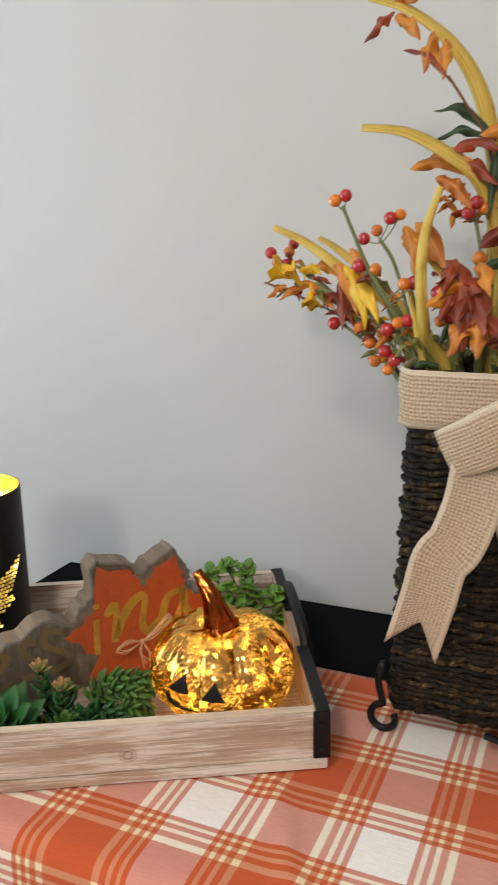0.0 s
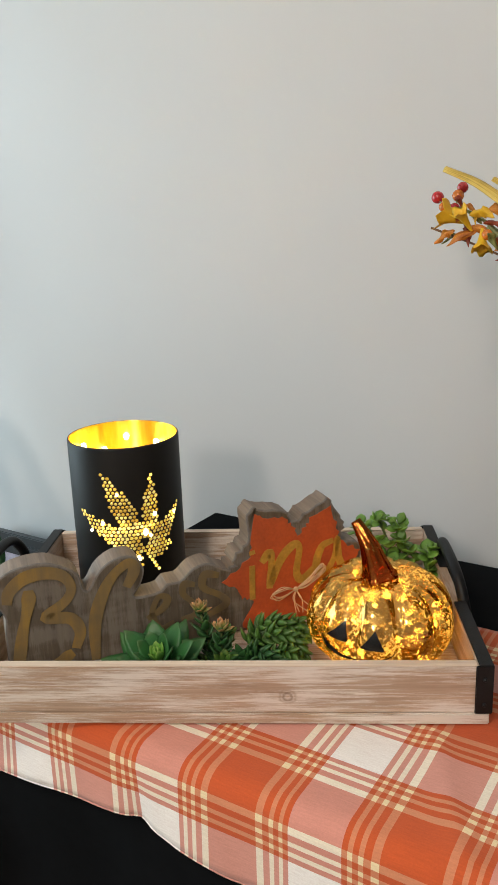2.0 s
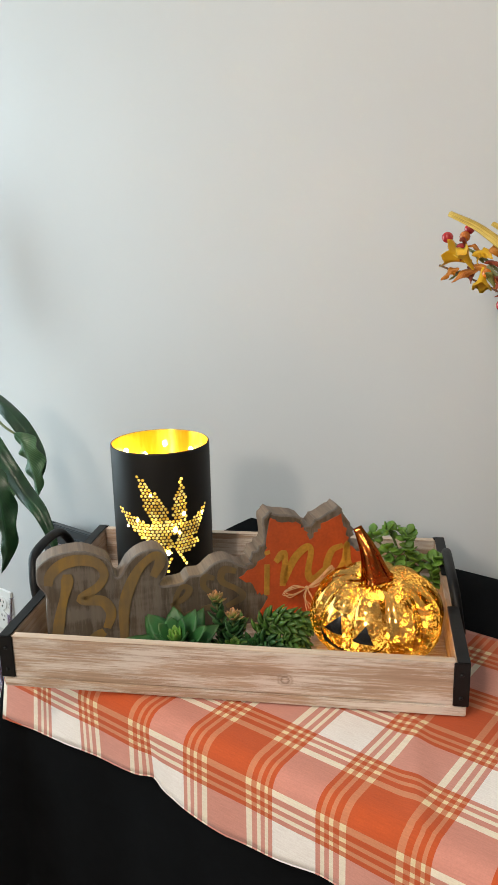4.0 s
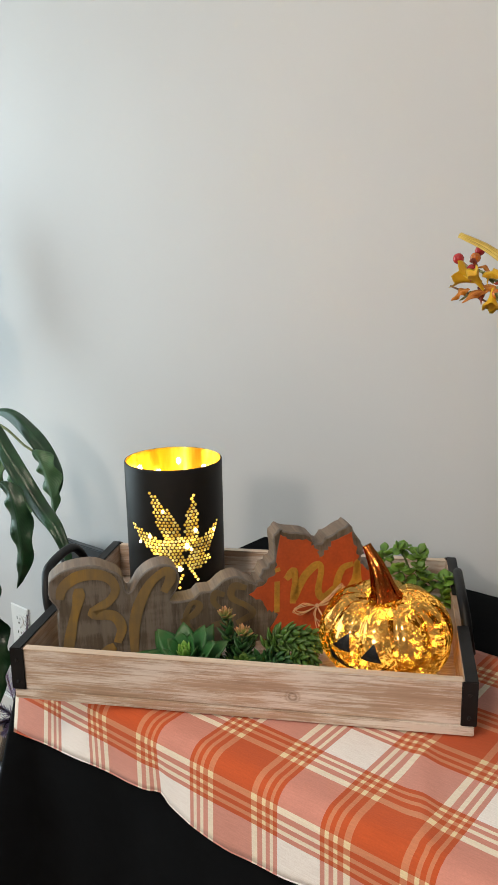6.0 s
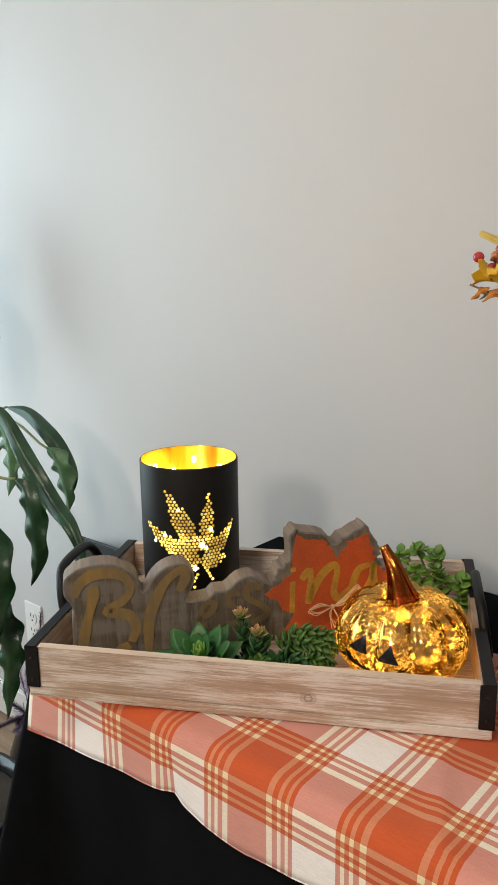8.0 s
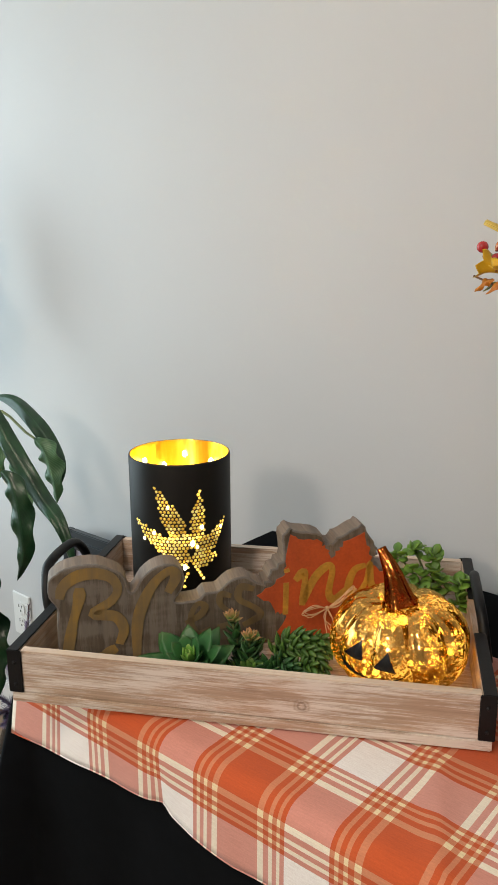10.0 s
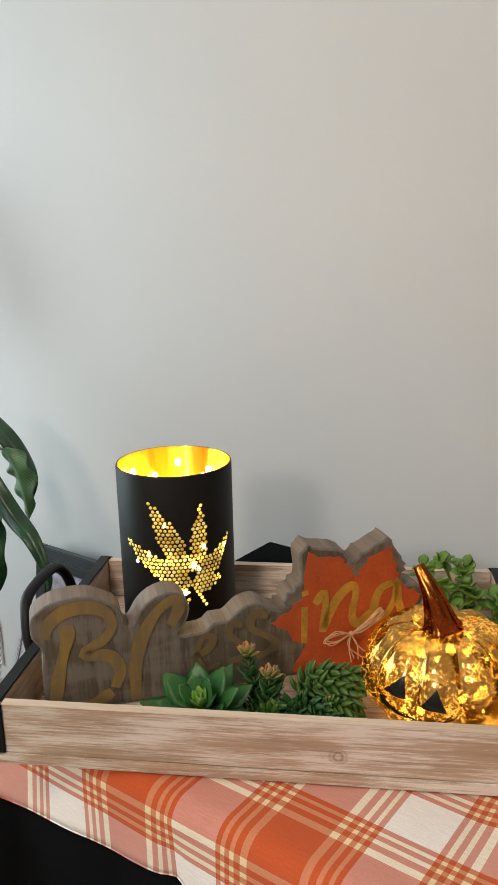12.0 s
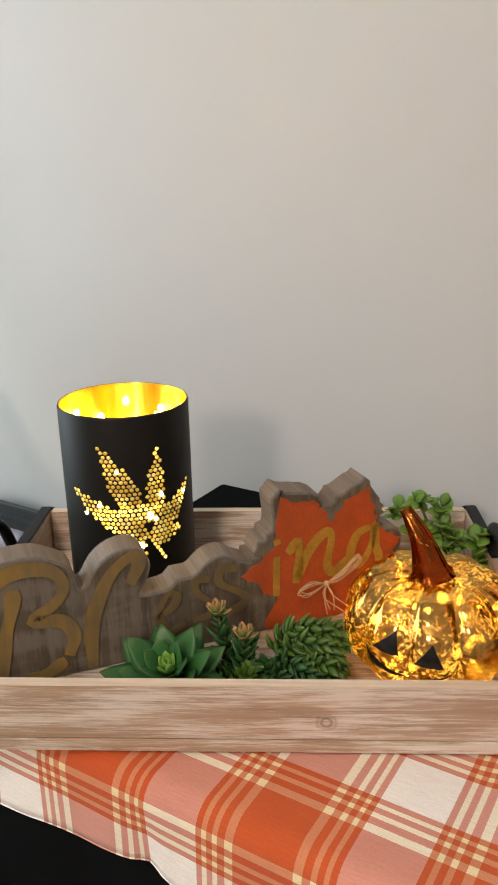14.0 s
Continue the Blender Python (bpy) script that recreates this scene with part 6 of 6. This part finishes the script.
    petal(P(0.412, 0.240, 1.197), (0.7,-0.4,-0.2), 0.06, 0.0255, AMBER_LEAF, (0, -1, 0.3), "petal", 0.25)
    stem([(0.291, 0.220, 1.369), (0.307, 0.230, 1.344), (0.324, 0.240, 1.312), (0.333, 0.260, 1.236), (0.335, 0.270, 1.000)], 0.0013, BROWN_STEM)
    stem([(0.083, 0.310, 1.193), (0.131, 0.305, 1.176), (0.171, 0.300, 1.159), (0.223, 0.290, 1.126), (0.310, 0.270, 1.000)], 0.0013, BROWN_STEM)
    stem([(0.206, 0.260, 1.212), (0.250, 0.270, 1.141), (0.315, 0.270, 1.000)], 0.0022)
    stem([(0.149, 0.290, 1.194), (0.198, 0.290, 1.148), (0.242, 0.285, 1.093), (0.315, 0.270, 1.000)], 0.0022)
    stem([(0.325, 0.250, 1.313), (0.328, 0.270, 1.195), (0.315, 0.270, 1.000)], 0.0022)


flowers()


# ---- plants and picture beside the table ----
def peace_lily():
    ob = thing("peace_lily", T @ pose(-0.74, 0.0, 0), "large potted peace lily with drooping dark green leaves", "plant")
    bm = bmesh.new()
    prof = [(0.10, 0.0), (0.115, 0.01), (0.15, 0.26), (0.158, 0.265), (0.158, 0.29), (0.146, 0.29), (0.143, 0.25)]
    rings = [[bm.verts.new((r * math.cos(6.2832 * k / 40), r * math.sin(6.2832 * k / 40), z)) for k in range(40)] for r, z in prof]
    for a, b in zip(rings, rings[1:]):
        for k in range(40):
            bm.faces.new((a[k], a[(k + 1) % 40], b[(k + 1) % 40], b[k])).smooth = True
    bm.faces.new(rings[0][::-1])
    part("pot", bm, POT, ob, "dark glazed pot")
    bm = bmesh.new()
    tube(bm, [Vector((0, 0, 0.24)), Vector((0, 0, 0.262))], 0.142, 30)
    part("soil", bm, SOIL, ob)

    def P(u, n, z):
        return Vector((u + 0.74, n, z))
    # each leaf: its stalk's bend, then the blade's line and width
    leaves = [
        ([(-0.80, 0.08, 0.60), (-0.92, 0.26, 0.90)], [(-0.88, 0.30, 0.940), (-0.809, 0.30, 0.937), (-0.750, 0.30, 0.905), (-0.704, 0.30, 0.866), (-0.682, 0.30, 0.830), (-0.688, 0.30, 0.795)], 0.036, LILY, (0.5, -0.6, 0.7)),
        ([(-0.78, 0.06, 0.60), (-0.82, 0.18, 0.92)], [(-0.775, 0.20, 0.972), (-0.739, 0.20, 0.954), (-0.695, 0.20, 0.903), (-0.651, 0.20, 0.859), (-0.608, 0.20, 0.816), (-0.564, 0.20, 0.784), (-0.538, 0.20, 0.735), (-0.540, 0.20, 0.70)], 0.037, LILY, (0.5, -0.7, 0.5)),
        ([(-0.78, 0.12, 0.60), (-0.86, 0.27, 0.90)], [(-0.735, 0.285, 0.880), (-0.712, 0.285, 0.862), (-0.697, 0.285, 0.835), (-0.686, 0.285, 0.80), (-0.680, 0.285, 0.768)], 0.052, LILY_LIGHT, (0.2, -1, 0.1)),
        ([(-0.77, 0.10, 0.60), (-0.86, 0.26, 0.86)], [(-0.815, 0.28, 0.850), (-0.796, 0.28, 0.816), (-0.774, 0.28, 0.775), (-0.757, 0.28, 0.730)], 0.046, LILY_LIGHT, (0.2, -1, 0.1)),
        ([(-0.75, 0.04, 0.60), (-0.72, 0.12, 0.84)], [(-0.640, 0.15, 0.868), (-0.610, 0.15, 0.845), (-0.597, 0.15, 0.791), (-0.596, 0.15, 0.732), (-0.619, 0.15, 0.680)], 0.046, LILY, (0.5, -1, 0.2)),
        ([(-0.70, 0.0, 0.55), (-0.64, 0.02, 0.80)], [(-0.650, 0.05, 0.830), (-0.610, 0.05, 0.825), (-0.578, 0.05, 0.79), (-0.566, 0.05, 0.735), (-0.572, 0.05, 0.68), (-0.595, 0.05, 0.60)], 0.068, LILY, (0.5, -1, 0.35)),
        ([(-0.79, 0.08, 0.6), (-0.84, 0.18, 0.92)], [(-0.800, 0.22, 0.948), (-0.778, 0.22, 0.925), (-0.764, 0.22, 0.890), (-0.764, 0.22, 0.846), (-0.775, 0.22, 0.795)], 0.056, LILY_LIGHT, (0.2, -1, 0.2)),
        ([(-0.68, 0.0, 0.45), (-0.64, 0.05, 0.62)], [(-0.640, 0.08, 0.672), (-0.610, 0.08, 0.650), (-0.598, 0.08, 0.60), (-0.603, 0.08, 0.54), (-0.615, 0.08, 0.46)], 0.060, LILY, (0.4, -1, 0.3)),
        ([(-0.74, -0.05, 0.6), (-0.85, -0.1, 0.95)], [(-0.92, -0.14, 1.05), (-1.0, -0.16, 1.06), (-1.08, -0.18, 0.98), (-1.12, -0.18, 0.88)], 0.08, LILY, (-0.3, -0.8, 0.5)),
        ([(-0.80, 0.08, 0.6), (-0.95, 0.2, 1.0)], [(-1.00, 0.26, 1.10), (-1.04, 0.28, 1.16), (-1.1, 0.30, 1.16), (-1.16, 0.30, 1.08)], 0.08, LILY, (0, -0.8, 0.5)),
        # the next four hang out of view, added to shade the wall
        ([(-0.84, 0.10, 0.7), (-1.00, 0.22, 1.05)], [(-1.10, 0.26, 1.14), (-1.09, 0.29, 1.22), (-1.065, 0.31, 1.26), (-1.035, 0.32, 1.25), (-1.015, 0.32, 1.20)], 0.085, LILY, (0.5, -0.8, 0.4)),
        ([(-0.82, 0.12, 0.7), (-1.02, 0.24, 1.10)], [(-1.10, 0.27, 1.22), (-1.14, 0.28, 1.29), (-1.19, 0.29, 1.31), (-1.24, 0.29, 1.26), (-1.27, 0.28, 1.18)], 0.10, LILY, (-0.2, -0.8, 0.5)),
        ([(-0.84, 0.08, 0.6), (-1.05, 0.18, 0.95)], [(-1.12, 0.22, 1.04), (-1.18, 0.24, 1.08), (-1.25, 0.25, 1.07), (-1.30, 0.25, 1.00), (-1.32, 0.24, 0.92)], 0.09, LILY, (-0.2, -0.8, 0.5)),
        ([(-0.80, 0.12, 0.65), (-0.96, 0.26, 1.0)], [(-1.06, 0.30, 1.06), (-1.055, 0.33, 1.10), (-1.035, 0.35, 1.12), (-1.01, 0.36, 1.09), (-0.995, 0.36, 1.03)], 0.06, LILY, (0.4, -0.8, 0.4)),
        ([(-0.76, -0.05, 0.6), (-0.88, -0.1, 0.9)], [(-0.93, -0.12, 1.0), (-0.95, -0.14, 1.06), (-0.93, -0.16, 1.1), (-0.9, -0.18, 1.04)], 0.07, LILY, (0.3, -0.8, 0.5)),
    ]
    for i, (stalk, line, w, mat, nrm) in enumerate(leaves):
        bm = bmesh.new()
        s0 = P(-0.74 + 0.03 * math.cos(i * 2.4), 0.0 + 0.03 * math.sin(i * 2.4), 0.25)
        tube(bm, smooth_line([s0] + [P(*q) for q in stalk] + [P(*line[0])], 6), lambda t: 0.0042 - 0.0018 * t, 7)
        st = part("stalk", bm, STEM, ob)
        bm = bmesh.new()
        ribbon(bm, smooth_line([P(*q) for q in line], 8), leaf_width(w * 0.88, 0.42), nrm, 0.0009, fold=0.24, wave=0.17, waves=2.6 + 0.3 * i, cols=8)
        part("leaf_blade", bm, mat, st)


def lavender_bunch():
    ob = thing("lavender_bunch", T @ pose(-0.92, 0.33, 0), "tall vase of dried feathery lilac stems", "dried flowers")
    bm = bmesh.new()
    prof = [(0.045, 0.0), (0.055, 0.01), (0.06, 0.14), (0.04, 0.20), (0.043, 0.215), (0.039, 0.215)]
    rings = [[bm.verts.new((r * math.cos(6.2832 * k / 30), r * math.sin(6.2832 * k / 30), z)) for k in range(30)] for r, z in prof]
    for a, b in zip(rings, rings[1:]):
        for k in range(30):
            bm.faces.new((a[k], a[(k + 1) % 30], b[(k + 1) % 30], b[k])).smooth = True
    bm.faces.new(rings[0][::-1])
    part("vase", bm, POT, ob)
    rng = random.Random(41)
    ends = [(-0.02, 0.05, 0.50), (0.03, 0.08, 0.53), (-0.05, 0.06, 0.44), (0.12, 0.06, 0.58), (0.06, -0.05, 0.42), (0.10, -0.02, 0.36), (0.04, -0.09, 0.36), (0.08, -0.10, 0.30), (0.0, -0.09, 0.27), (0.16, 0.04, 0.50), (-0.08, 0.0, 0.46), (0.20, 0.05, 0.46)]
    for e in ends:
        e = (e[0], e[1], e[2] * 0.90)
        ln = smooth_line([(e[0] * 0.1, e[1] * 0.1, 0.05), (e[0] * 0.2, e[1] * 0.2, 0.22), e], 10)
        bm = bmesh.new()
        tube(bm, ln, 0.0013, 5)
        st = part("stem", bm, BROWN_STEM, ob)
        bm = bmesh.new()
        for i in range(150):
            t = 0.62 + 0.38 * i / 149
            k = min(len(ln) - 2, int(t * (len(ln) - 1)))
            p = ln[k].lerp(ln[k + 1], t * (len(ln) - 1) - k)
            d = (ln[k + 1] - ln[k]).normalized()
            out = Matrix.Rotation(i * 2.399, 3, d) @ d.orthogonal().normalized()
            w = (d * 0.9 + out * rng.uniform(0.5, 1.1)).normalized()
            q = p + w * rng.uniform(0.012, 0.026) * (1.1 - 0.6 * (t - 0.62) / 0.38)
            s = w.cross(out).normalized() * 0.0013
            a, b, c = bm.verts.new(p - s), bm.verts.new(p + s), bm.verts.new(q)
            bm.faces.new((a, b, c))
            f = bm.verts.new(p + out * 0.001)
            bm.faces.new((a, f, c))
        part("plume", bm, LAVENDER, st, "feathery lilac plume")


def framed_picture():
    """A dark framed print that leans against the wall."""
    ob = thing("framed_picture", T @ pose(-0.640, 0.375, 0.002) @ pose(0, 0, 0, -7, 0, 0), "black stepped frame with a blurred lilac print leaning by wall", "picture")
    w, h = 0.25, 0.625
    for k, (ins, y, d) in enumerate(((0.0, 0.0, 0.018), (0.018, -0.006, 0.014))):
        for lo, hi in (((-w + ins, y, ins), (-w + ins + 0.020, y + d, h - ins)), ((w - ins - 0.020, y, ins), (w - ins, y + d, h - ins)), ((-w + ins + 0.020, y, h - ins - 0.020), (w - ins - 0.020, y + d, h - ins)), ((-w + ins + 0.020, y, ins), (w - ins - 0.020, y + d, ins + 0.020))):
            part("frame_rail", new_box(lo, hi, 0.002), FRAME_BLACK, ob)
    part("print", new_box((-w + 0.03, 0.005, 0.03), (w - 0.03, 0.008, h - 0.03)), PRINT, ob, "soft lilac and grey print")


PRINT = plain("lilac_print", (0.40, 0.36, 0.44), 0.4, vary=0.4, scale=14, relief=0.0)
peace_lily(), lavender_bunch(), framed_picture()
